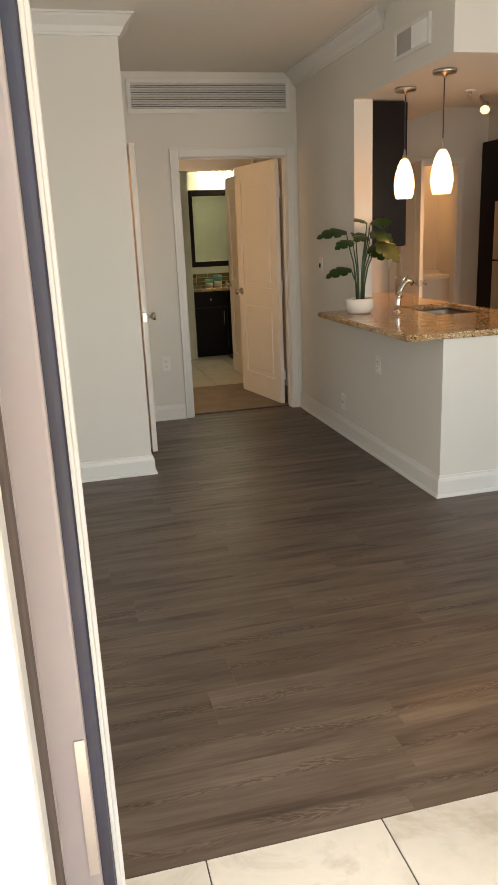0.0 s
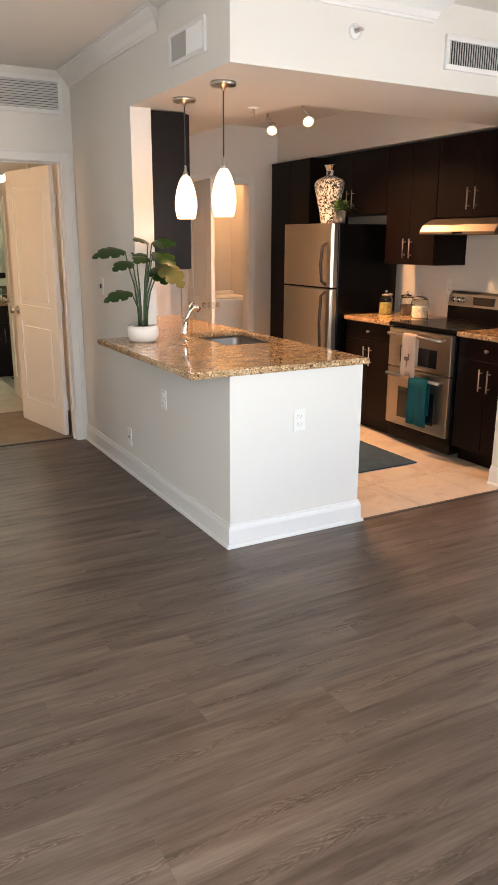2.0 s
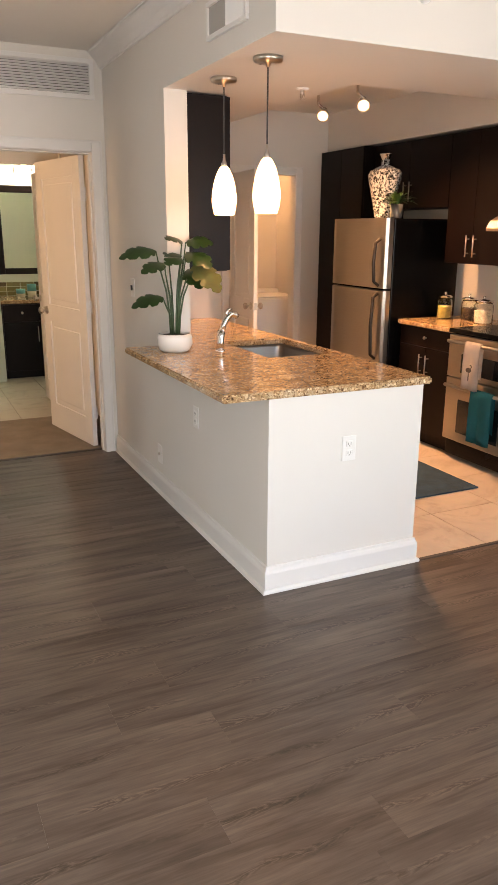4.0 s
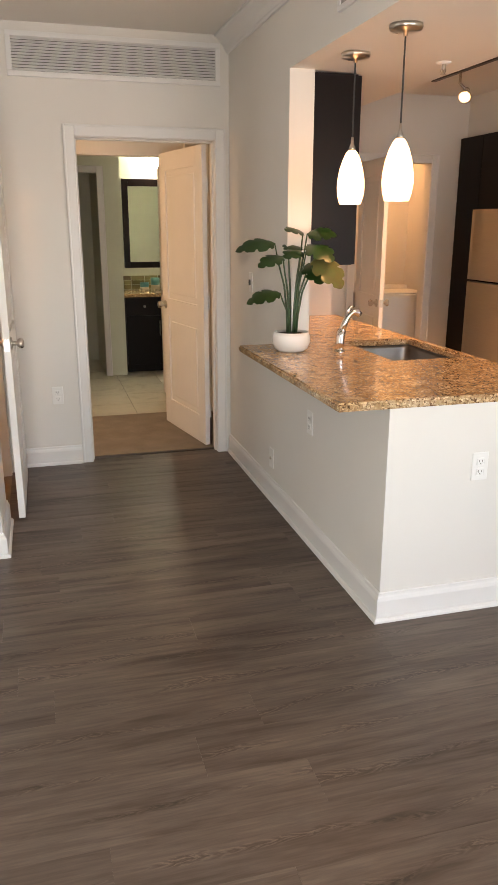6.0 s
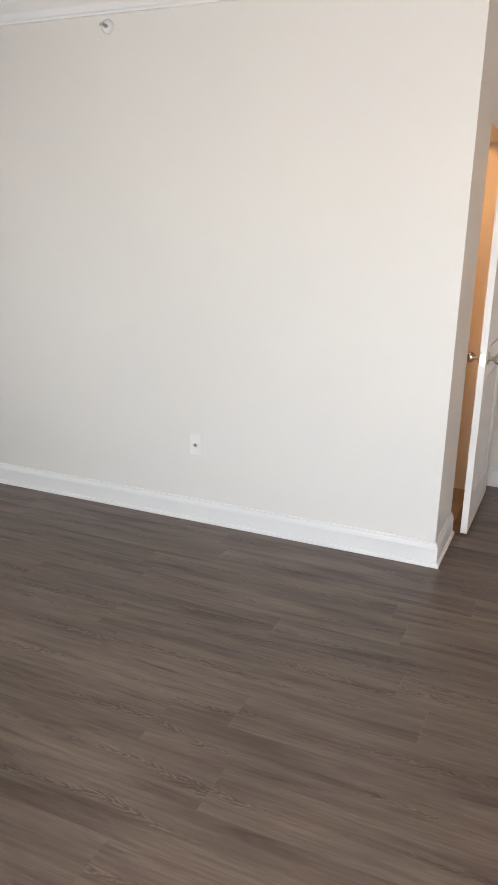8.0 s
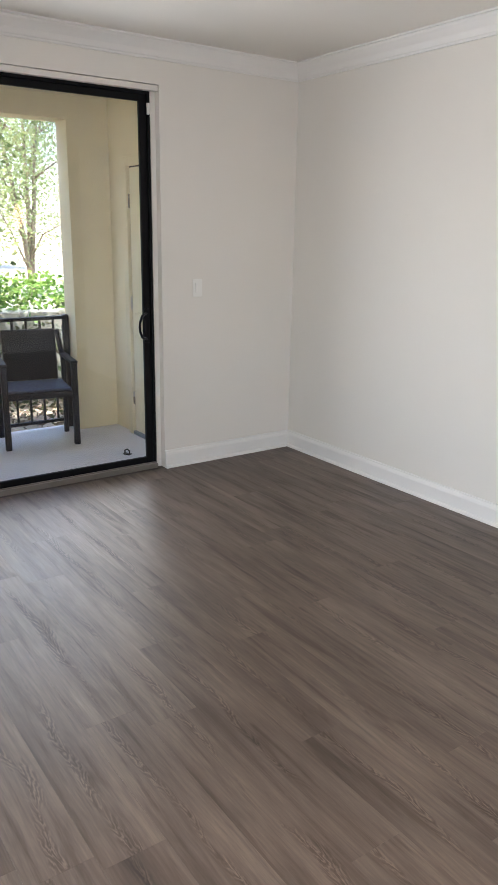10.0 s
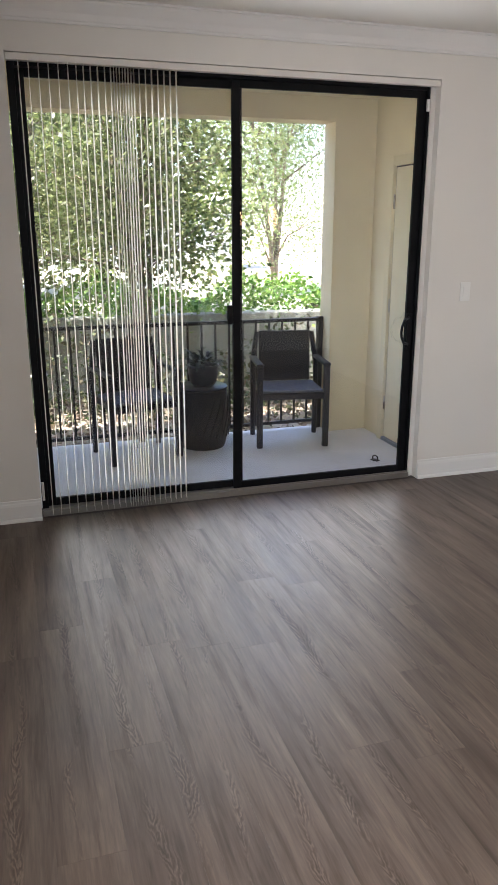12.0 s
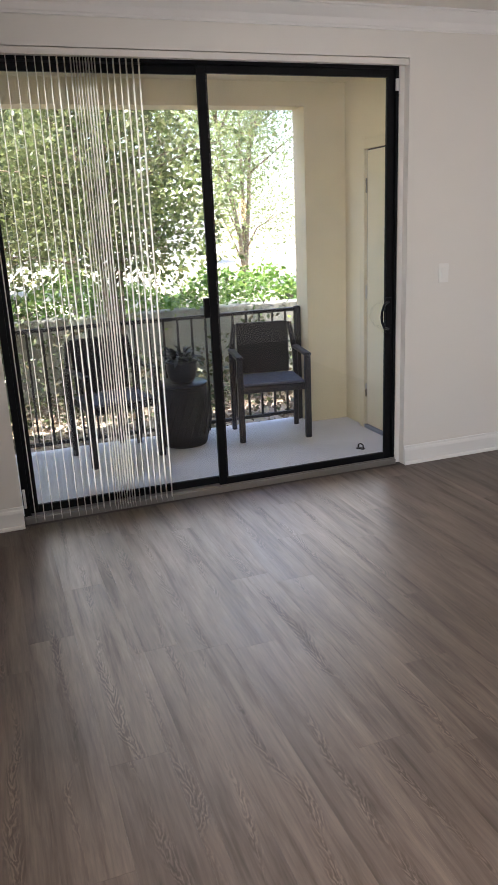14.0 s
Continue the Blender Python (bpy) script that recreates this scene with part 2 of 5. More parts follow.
def granite_mat(name):
    """Polished golden granite: cloudy tan ground, rust and cream grains, dark flecks."""
    m, nt, b = base_mat(name)
    co = nt.nodes.new("ShaderNodeTexCoord").outputs["Object"]
    cloud = noise_node(nt, co, 14, 4, 0.6, 0.6)
    c = ramp_node(nt, cloud.outputs["Fac"], ((0.30, (0.34, 0.215, 0.11)), (0.48, (0.47, 0.325, 0.18)), (0.68, (0.60, 0.47, 0.31)))).outputs[0]
    v = nt.nodes.new("ShaderNodeTexVoronoi")
    v.inputs["Scale"].default_value = 120
    warp = noise_node(nt, co, 40, 2, 0.5)
    wco = mix_node(nt, 0.035, co, warp.outputs["Color"])
    link(nt, wco, v.inputs["Vector"])
    grain = ramp_node(nt, v.outputs["Color"], ((0.12, (0.25, 0.16, 0.11)), (0.30, (0.75, 0.66, 0.58)), (0.70, (1.05, 1.02, 0.98)), (0.92, (1.7, 1.75, 1.8)))).outputs[0]
    c = mix_node(nt, 0.9, c, grain, "MULTIPLY")
    fleck = noise_node(nt, co, 75, 4, 0.65, 0.4)
    dk = ramp_node(nt, fleck.outputs["Fac"], ((0.35, (0.10, 0.06, 0.045)), (0.42, (1, 1, 1)))).outputs[0]
    c = mix_node(nt, 0.92, c, dk, "MULTIPLY")
    link(nt, c, b.inputs["Base Color"])
    b.inputs["Roughness"].default_value = 0.10
    return m


def stone_mat(name, base, vein, rough=0.3, scale=2.2):
    m, nt, b = base_mat(name)
    tc = nt.nodes.new("ShaderNodeTexCoord")
    oi = nt.nodes.new("ShaderNodeObjectInfo")
    add = nt.nodes.new("ShaderNodeVectorMath")
    link(nt, tc.outputs["Object"], add.inputs[0])
    link(nt, math_node(nt, "MULTIPLY", oi.outputs["Random"], 40.0), add.inputs[1])
    n1 = noise_node(nt, add.outputs[0], scale, 8, 0.6, 1.6)
    c = ramp_node(nt, n1.outputs["Fac"], ((0.36, vein), (0.47, base), (0.60, tuple(min(1, q * 1.08) for q in base)), (0.72, vein))).outputs[0]
    n2 = noise_node(nt, add.outputs[0], 40, 3)
    c = mix_node(nt, 0.12, c, n2.outputs["Color"], "SOFT_LIGHT")
    link(nt, c, b.inputs["Base Color"])
    b.inputs["Roughness"].default_value = rough
    bump_node(nt, n2.outputs["Fac"], 0.04, 0.002, b)
    return m


def brushed(name, col, rough=0.3, stretch=(1, 1, 60)):
    m, nt, b = base_mat(name)
    tc = nt.nodes.new("ShaderNodeTexCoord")
    mp = nt.nodes.new("ShaderNodeMapping")
    mp.inputs["Scale"].default_value = stretch
    link(nt, tc.outputs["Object"], mp.inputs["Vector"])
    n = noise_node(nt, mp.outputs[0], 6, 4)
    c = ramp_node(nt, n.outputs["Fac"], ((0.3, tuple(q * 0.9 for q in col)), (0.7, col))).outputs[0]
    link(nt, c, b.inputs["Base Color"])
    b.inputs["Metallic"].default_value = 1.0
    rr = nt.nodes.new("ShaderNodeMapRange")
    rr.inputs[3].default_value, rr.inputs[4].default_value = rough - 0.06, rough + 0.08
    link(nt, n.outputs["Fac"], rr.inputs[0])
    link(nt, rr.outputs[0], b.inputs["Roughness"])
    return m


def leaf_mat(name, cols, rough=0.45, through_light=0.25):
    m, nt, b = base_mat(name)
    g = nt.nodes.new("ShaderNodeNewGeometry")
    c = ramp_node(nt, g.outputs["Random Per Island"], tuple((i / max(1, len(cols) - 1), q) for i, q in enumerate(cols))).outputs[0]
    co = nt.nodes.new("ShaderNodeTexCoord").outputs["Object"]
    n = noise_node(nt, co, 25, 3)
    c = mix_node(nt, 0.3, c, n.outputs["Color"], "SOFT_LIGHT")
    link(nt, c, b.inputs["Base Color"])
    b.inputs["Roughness"].default_value = rough
    tr = nt.nodes.new("ShaderNodeBsdfTranslucent")
    link(nt, c, tr.inputs["Color"])
    mx = nt.nodes.new("ShaderNodeMixShader")
    mx.inputs[0].default_value = through_light
    link(nt, b.outputs[0], mx.inputs[1])
    link(nt, tr.outputs[0], mx.inputs[2])
    link(nt, mx.outputs[0], nt.nodes["Material Output"].inputs["Surface"])
    return m


WALL = finish("wall_paint", (0.69, 0.665, 0.62), 0.62, var=0.025, big=0.7, fine=220, bump=0.06, dist=0.001)
TRIM = finish("trim_paint", (0.72, 0.71, 0.69), 0.38, var=0.02, big=2, fine=90, bump=0.03, dist=0.001)
CEIL = finish("ceiling_paint", (0.74, 0.71, 0.66), 0.8, var=0.025, big=0.8, fine=180, bump=0.10, dist=0.0015)
DOORP = finish("door_paint", (0.74, 0.72, 0.68), 0.42, var=0.025, big=3, fine=120, bump=0.05, dist=0.001)
STUCCO = finish("stucco", (0.72, 0.63, 0.43), 0.9, var=0.08, big=1.2, fine=140, bump=0.35, dist=0.003)
CONC = finish("concrete", (0.74, 0.715, 0.72), 0.7, var=0.10, big=2.5, fine=110, bump=0.2, dist=0.002)
BLACKALU = finish("black_aluminium", (0.006, 0.006, 0.007), 0.5, var=0.2, big=4, fine=150, bump=0.03, spec=0.12)
IRON = finish("black_iron", (0.018, 0.018, 0.020), 0.5, var=0.2, big=4, fine=150, bump=0.08)
ESPRESSO = finish("espresso_wood", (0.0070, 0.0036, 0.0028), 0.40, var=0.3, big=3, fine=70, bump=0.04, dist=0.001, spec=0.14)
BLACKGLOSS = finish("black_appliance", (0.003, 0.003, 0.0033), 0.25, var=0.2, big=4, fine=200, bump=0.04, spec=0.14)
STEEL = brushed("stainless", (0.50, 0.465, 0.42), 0.30)
CHROME = finish("chrome", (0.80, 0.80, 0.80), 0.10, metal=1.0, var=0.04, bump=0.0)
NICKEL = finish("brushed_nickel", (0.52, 0.48, 0.43), 0.28, metal=1.0, var=0.05, bump=0.0)
GRANITE = granite_mat("granite")
PLANK = plank_mat("vinyl_plank", (0.070, 0.049, 0.037), (0.109, 0.079, 0.060), (0.149, 0.111, 0.086))
TILE = stone_mat("marble_tile", (0.53, 0.485, 0.43), (0.42, 0.365, 0.305), 0.28)
KTILE = stone_mat("kitchen_tile", (0.55, 0.46, 0.37), (0.45, 0.36, 0.28), 0.32)
BTILE = stone_mat("bath_tile", (0.52, 0.49, 0.40), (0.42, 0.39, 0.31), 0.35)
GROUT = finish("grout", (0.20, 0.18, 0.16), 0.9, var=0.1, fine=200)
CARPET = finish("carpet", (0.28, 0.23, 0.18), 0.95, var=0.15, big=6, fine=420, bump=0.9, dist=0.006)
GLASS = clear_glass("window_glass")
SCREENGLASS = clear_glass("window_glass_tinted", (0.94, 0.95, 0.94))
VENTSHADE = finish("vent_shade", (0.05, 0.048, 0.045), 0.8, var=0.2)
PLATE = finish("plate_plastic", (0.76, 0.75, 0.72), 0.35, var=0.015, bump=0.0)
SOCKET = finish("socket_hole", (0.22, 0.21, 0.20), 0.6, bump=0.0)
SLOT = finish("socket_slot", (0.03, 0.03, 0.03), 0.6, bump=0.0)

# ---- the large structure ----
H = 2.65
SOF = 2.258


def wall(name, label, boxes, material=WALL):
    bm = bmesh.new()
    for q in boxes:
        bxs(bm, *q)
    return single(name, bm, material, label, "wall", "structure")


# window opening at x 0.35 to 2.15 is assumed, added for the fill lamp
wall("wall_south", "light greige painted wall with entry doorway and an assumed, unseen window opening", (
    (-5.30, -1.99, -3.02, -2.855, 0, H), (-1.0, 0.35, -3.02, -2.855, 0, H), (2.15, 2.90, -3.02, -2.855, 0, H), (0.35, 2.15, -3.02, -2.855, 0, 0.65), (0.35, 2.15, -3.02, -2.855, 2.2, H), (-1.99, -1.0, -3.02, -2.855, 2.09, H)))
wall("wall_west", "light greige painted wall around the sliding door", (
    (-5.30, -5.115, -2.855, -2.42, 0, H), (-5.30, -5.115, -0.022, 1.045, 0, H), (-5.30, -5.115, -2.42, -0.022, 2.414, H), (-5.30, -5.168, -0.054, -0.022, 0, 2.414)))
wall("wall_north", "light greige painted living room wall", ((-5.30, -1.47, 1.045, 1.17, 0, H),))
wall("wall_hall_left", "light greige hall wall with the closet doorway", (
    (-1.59, -1.47, 1.17, 1.50, 0, H), (-1.59, -1.47, 2.28, 2.455, 0, H), (-1.59, -1.47, 1.50, 2.28, 2.06, H)))
wall("wall_hall_end", "greige hall end wall above and beside the bedroom door", (
    (-1.70, -0.966, 2.455, 2.575, 0, H), (-0.062, 0.14, 2.455, 2.575, 0, H), (-0.966, -0.062, 2.455, 2.575, 2.067, H)))
wall("wall_hall_right", "light greige wall between hall and kitchen", (
    (0.013, 0.14, 1.255, 2.455, 0, H),))
wall("half_wall", "white painted half wall under the breakfast bar", (
    (0.013, 0.14, 0.013, 1.255, 0, 0.884), (0.14, 0.81, 0.013, 0.13, 0, 0.884)))
wall("soffit", "painted drywall soffit dropped over the kitchen edge", (
    (0.013, 0.82, 0.0, 1.255, SOF, H), (0.14, 0.82, 1.255, 3.6, SOF, H), (0.82, 2.90, 0.0, 0.74, SOF, H), (2.40, 2.76, 0.74, 3.6, SOF, H)))
wall("wall_kitchen_stub", "painted wall end beside the kitchen cabinets", ((1.97, 2.90, 0.0, 0.13, 0, SOF),))
wall("wall_kitchen_right", "warm lit painted wall behind the cooker", ((2.76, 2.90, 0.13, 3.7, 0, H),))
wall("wall_kitchen_back", "painted kitchen back wall with the laundry doorway", (
    (0.80, 1.40, 3.6, 3.7, 0, H), (2.07, 2.76, 3.6, 3.7, 0, H), (1.40, 2.07, 3.6, 3.7, 2.045, H)))
wall("wall_pantry", "painted wall block at the end of the counter", ((0.14, 0.80, 2.60, 3.7, 0, H),))
wall("wall_laundry", "warm lit walls of the laundry closet", (
    (1.0, 1.1, 3.7, 4.8, 0, H), (2.5, 2.6, 3.7, 4.8, 0, H), (1.0, 2.6, 4.8, 4.9, 0, H)))
wall("wall_east", "plain painted wall closing the living room", ((2.90, 3.02, -3.02, 0.13, 0, H),))
wall("wall_closet", "plain walls of the closet", ((-2.6, -1.59, 1.17, 1.20, 0, H), (-2.6, -1.59, 2.43, 2.455, 0, H), (-2.7, -2.6, 1.17, 2.455, 0, H)))
wall("wall_bedroom", "painted bedroom walls and the header before the bath", (
    (-2.6, -2.5, 2.575, 6.5, 0, 2.42), (-2.5, -1.45, 3.67, 3.77, 0, 2.42), (-1.45, -0.05, 3.67, 3.77, 2.05, 2.42), (-0.05, 0.137, 3.60, 3.702, 0, 2.42)))
wall("wall_bath", "pale green painted bathroom walls", (
    (-2.5, -1.27, 5.42, 5.52, 0, 2.42), (-0.593, -0.372, 5.42, 6.05, 0, 2.42), (-1.27, -0.593, 5.42, 5.52, 2.03, 2.42),
    (-0.593, 1.2, 6.05, 6.15, 0, 2.42), (1.0, 1.1, 3.77, 6.05, 0, 2.42), (-0.05, 1.1, 3.703, 3.768, 0, 2.42), (-2.5, -0.593, 6.4, 6.5, 0, 2.42), (-0.593, -0.5, 6.15, 6.5, 0, 2.42)),
    finish("bath_paint", (0.60, 0.62, 0.50), 0.6, var=0.03, fine=200))

single("ceiling", boxm(-5.30, 3.02, -3.02, 4.9, H, H + 0.1), CEIL, "flat painted ceiling over living room, hall and kitchen", "ceiling", "structure")
single("ceiling_kitchen", boxm(0.82, 2.40, 0.74, 3.6, 2.575, 2.649), CEIL, "painted kitchen ceiling inside the soffit", "ceiling", "structure")
single("ceiling_bedroom", boxm(-2.6, 1.2, 2.576, 6.5, 2.42, 2.52), CEIL, "lower painted ceiling over bedroom and bathroom", "ceiling", "structure")

BASEP = ((0, 0), (0.029, 0), (0.029, 0.009), (0.025, 0.017), (0.017, 0.020), (0.017, 0.092), (0.013, 0.105), (0.009, 0.111), (0.007, 0.122), (0, 0.124))
CROWNP = ((0, H - 0.102), (0.012, H - 0.102), (0.016, H - 0.092), (0.022, H - 0.088), (0.036, H - 0.060), (0.060, H - 0.034), (0.072, H - 0.022), (0.078, H - 0.012), (0.090, H - 0.010), (0.090, H), (0, H))


def run(name, prof, p0, p1, nrm, m0=0, m1=0, label="", category=""):
    return single(name, prism(bmesh.new(), prof, p0, p1, nrm, m0, m1), TRIM, label, category, "structure")


BL, CL = "white painted moulded baseboard along the wall", "white painted crown moulding under the ceiling"
for p0, p1, nrm, m0, m1 in (
        ((-5.115, 1.045), (-1.47, 1.045), (0, -1), -1, 1), ((-5.115, -0.022), (-5.115, 1.045), (1, 0), 0, -1),
        ((-5.115, -2.855), (-5.115, -2.42), (1, 0), -1, 0), ((-5.115, -2.855), (-2.07, -2.855), (0, 1), -1, 0),
        ((-0.92, -2.855), (2.90, -2.855), (0, 1), 0, -1), ((-1.47, 1.045), (-1.47, 1.50), (1, 0), 1, 0),
        ((-1.47, 2.35), (-1.47, 2.455), (1, 0), 0, -1), ((-1.47, 2.455), (-1.016, 2.455), (0, -1), -1, 0),
        ((0.013, 0.013), (0.013, 2.455), (-1, 0), 1, -1), ((0.013, 0.013), (0.81, 0.013), (0, -1), 1, 1),
        ((0.81, 0.013), (0.81, 0.13), (1, 0), 1, 0), ((1.97, 0.0), (2.90, 0.0), (0, -1), 1, 0), ((1.97, 0.0), (1.97, 0.13), (-1, 0), 1, 0),
        ((2.90, -2.855), (2.90, 0.0), (-1, 0), -1, -1), ((2.17, 3.6), (2.30, 3.6), (0, -1), 0, 0)):
    run("baseboard", BASEP, p0, p1, nrm, m0, m1, BL, "baseboard")
for p0, p1, nrm, m0, m1 in (
        ((-5.115, 1.045), (-1.47, 1.045), (0, -1), -1, 1), ((-5.115, -2.855), (-5.115, 1.045), (1, 0), -1, -1),
        ((-5.115, -2.855), (2.90, -2.855), (0, 1), -1, -1), ((-1.47, 1.045), (-1.47, 1.28), (1, 0), 1, 1),
        ((0.013, 0.80), (0.013, 2.455), (-1, 0), 1, 0), ((0.10, 0.0), (1.12, 0.0), (0, -1), 1, 1), ((2.90, -2.855), (2.90, 0.0), (-1, 0), -1, 0)):
    run("crown_moulding", CROWNP, p0, p1, nrm, m0, m1, CL, "crown moulding")


def casing(name, x0, x1, top, y, ny, label, wdt=0.075, base=0.0):
    """Door casing on a wall y = const, facing ny; x0..x1 is the clear opening."""
    st = thing(name, pose((x0 + x1) / 2, y, base), label, "door frame", kind="structure")
    hw, a, b = (x1 - x0) / 2, 0.0, 0.018
    ya, yb = (0, ny * b) if ny > 0 else (ny * b, 0)
    for nm, q in (("side_casing", (-hw - wdt, -hw, ya, yb, 0, top + wdt)), ("side_casing", (hw, hw + wdt, ya, yb, 0, top + wdt)), ("head_casing", (-hw, hw, ya, yb, top, top + wdt))):
        part(nm, boxm(*q, r=0.005), TRIM, st)
    for nm, q in (("outer_bead", (-hw - wdt, -hw - wdt + 0.014, ya + ny * 0.003, yb + ny * 0.005, 0, top + wdt)),
                  ("outer_bead", (hw + wdt - 0.014, hw + wdt, ya + ny * 0.003, yb + ny * 0.005, 0, top + wdt)),
                  ("outer_bead", (-hw - wdt + 0.014, hw + wdt - 0.014, ya + ny * 0.003, yb + ny * 0.005, top + wdt - 0.014, top + wdt))):
        part(nm, boxm(*q, r=0.004), TRIM, st)
    return st


df = casing("door_frame_1", -0.946, -0.082, 2.050, 2.455, -1, "white painted casing of the bedroom doorway", 0.068)
for q in ((-0.450, -0.430, 0.0, 0.122, 0, 2.065), (0.430, 0.450, 0.0, 0.122, 0, 2.065), (-0.430, 0.430, 0.0, 0.122, 2.047, 2.065)):
    part("jamb", boxm(*q, r=0.002), TRIM, df)
for q in ((-0.430, -0.421, 0.04, 0.075, 0, 2.047), (-0.421, 0.421, 0.04, 0.075, 2.037, 2.047), (0.421, 0.430, 0.04, 0.075, 0, 2.047)):
    part("door_stop", boxm(*q, r=0.002), TRIM, df)
casing("door_frame_2", 1.40, 2.07, 2.045, 3.6, -1, "white painted casing of the laundry doorway", 0.07)
casing("door_frame_3", -1.27, -0.593, 2.03, 5.42, -1, "painted casing of a dark doorway in the bathroom", 0.065)


# ---- doors ----
def knob(parent, x, y, z, side, mat=None):
    """A round door knob on a leaf face, pointing along y * side."""
    k = part("door_knob", lathe(bmesh.new(), ((0, 0), (0.032, 0), (0.032, 0.006), (0.012, 0.010), (0.011, 0.030), (0.022, 0.036), (0.028, 0.048), (0.026, 0.060), (0.014, 0.066), (0, 0.067)), 24), mat or NICKEL, parent, "round brushed nickel knob", smooth=True)
    k.matrix_basis = pose(x, y, z, -90 * side, 0, 0)
    return k


def panel_door(name, m, w, h, label, t=0.035):
    """Two-panel door leaf; hinge at x = 0, closed along +x, faces at y = 0 and t."""
    d = thing(name, m, label, "door", kind="structure")
    st, mid, r1, r2 = 0.115, 0.86, 0.20, 0.125
    for q in ((0, st, 0, t, 0, h), (w - st, w, 0, t, 0, h)):
        part("stile", boxm(*q, r=0.002), DOORP, d)
    for q in ((st, w - st, 0, t, 0, r1), (st, w - st, 0, t, mid, mid + 0.13), (st, w - st, 0, t, h - r2, h)):
        part("rail", boxm(*q, r=0.001), DOORP, d)
    for z0, z1 in ((r1, mid), (mid + 0.13, h - r2)):
        bm = bmesh.new()
        bxs(bm, st, w - st, 0.012, t - 0.012, z0, z1)
        bxs(bm, st + 0.04, w - st - 0.04, 0.004, t - 0.004, z0 + 0.04, z1 - 0.04, r=0.007)
        part("panel", bm, DOORP, d)
    knob(d, w - 0.065, t, 0.94, 1)
    knob(d, w - 0.065, 0, 0.94, -1)
    part("latch_plate", boxm(w - 0.001, w + 0.0015, t / 2 - 0.012, t / 2 + 0.012, 0.91, 0.97), NICKEL, d)
    for z in (0.25, h / 2, h - 0.25):
        hb = boxm(-0.004, 0.0, 0.0, t, z - 0.045, z + 0.045)
        tube(hb, ((-0.004, -0.004, z - 0.045), (-0.004, -0.004, z + 0.045)), 0.006, 8)
        part("hinge", hb, TRIM, d, "painted hinge")
    return d


panel_door("door_1", pose(-0.103, 2.600, 0.012, 0, 0, 101.3), 0.795, 2.03, "open white two-panel bedroom door with a nickel knob")
panel_door("door_2", pose(-1.372, 2.265, 0.012, 0, 0, -90.4) @ Matrix.Translation((0, -0.035, 0)), 0.765, 2.035, "white closet door standing ajar in the hall")
panel_door("door_3", pose(1.415, 3.585, 0.012, 0, 0, -97.0), 0.66, 2.02, "open white laundry door with knobs on both faces")

panel_door("door_7", pose(-0.080, 3.775, 0.012, 0, 0, 91.8), 0.70, 2.02, "white bathroom door standing open inside the bathroom")


def plank_floor():
    st = tagged(new("floor", mesh_of("floor", boxm(-5.30, 3.02, -3.02, 2.53, -0.06, -0.003), finish("plank_joint", (0.06, 0.048, 0.04), 0.5))), "grey-brown wood-look vinyl plank floor", "floor", kind="structure")
    return st


floor = plank_floor()
single("floor_kitchen", boxm(0.14, 2.76, 0.0, 4.8, -0.06, -0.006), finish("kitchen_grout", (0.42, 0.35, 0.28), 0.9, var=0.1, fine=200), "grout bed under beige kitchen floor tiles", "floor", "structure")
single("floor_carpet", boxm(-2.5, 0.24, 2.53, 3.67, -0.06, 0.006), CARPET, "beige low pile bedroom carpet", "carpet", "structure")
single("floor_bath", boxm(-2.5, 1.0, 3.67, 6.5, -0.06, -0.004), GROUT, "bathroom floor of pale beige tiles", "floor", "structure")
single("threshold_strip", boxm(0.83, 1.97, -0.012, 0.012, -0.004, 0.006, r=0.003), finish("strip_brown", (0.06, 0.045, 0.035), 0.45), "dark brown floor strip between planks and tiles", "floor strip", "structure")
single("threshold_bedroom", boxm(-0.944, -0.084, 2.515, 2.545, -0.004, 0.009, r=0.004), finish("strip_dark", (0.05, 0.04, 0.032), 0.5), "dark floor strip under the bedroom door", "floor strip", "structure")

# ---- entry doorway ----
ef = thing("door_frame_4", pose(-1.46, -2.855, 0), "painted entry door frame with dark weatherstrip", "door frame", kind="structure")
JAMB = finish("jamb_tan", (0.38, 0.33, 0.325), 0.35, var=0.05, big=2)
STRIP = finish("weatherstrip", (0.035, 0.035, 0.06), 0.4, var=0.2, big=6, fine=60)
# brown that stands in for shadow lines along door edges
SHADOWB = finish("shadow_brown", (0.09, 0.065, 0.055), 0.7)
for s in (-1, 1):
    o = 0.462
    def bxm(x0, x1, y0, y1, z0, z1, r=0.0, s=s):
        return boxm(min(s * x0, s * x1), max(s * x0, s * x1), y0, y1, z0, z1, r=r)
    part("inner_casing", bxm(o, o + 0.075, 0.0, 0.018, 0, 2.12, 0.004), TRIM, ef, "white inner casing")
    part("inner_jamb", bxm(o + 0.004, 0.53, -0.075, 0.0, 0, 2.05, 0.003), TRIM, ef)
    part("weatherstrip", bxm(o + 0.008, o + 0.030, -0.098, -0.075, 0, 2.04, 0.006), STRIP, ef, "dark blue-black rubber weatherstrip")
    part("door_stop", bxm(o + 0.020, 0.53, -0.118, -0.098, 0, 2.05, 0.003), JAMB, ef, "tan painted stop")
    part("outer_jamb", bxm(o + 0.050, 0.53, -0.165, -0.118, 0, 2.05, 0.002), JAMB, ef)
    # solid brown strip drawn where the frame has only a shadow line
    part("shadow_strip", bxm(o + 0.047, 0.535, -0.181, -0.165, 0, 2.06, 0.003), SHADOWB, ef, "brown strip for the shadow line beside the outer moulding")
    part("brick_mould", bxm(o + 0.052, o + 0.13, -0.225, -0.181, 0, 2.13, 0.006), TRIM, ef, "white outer moulding")
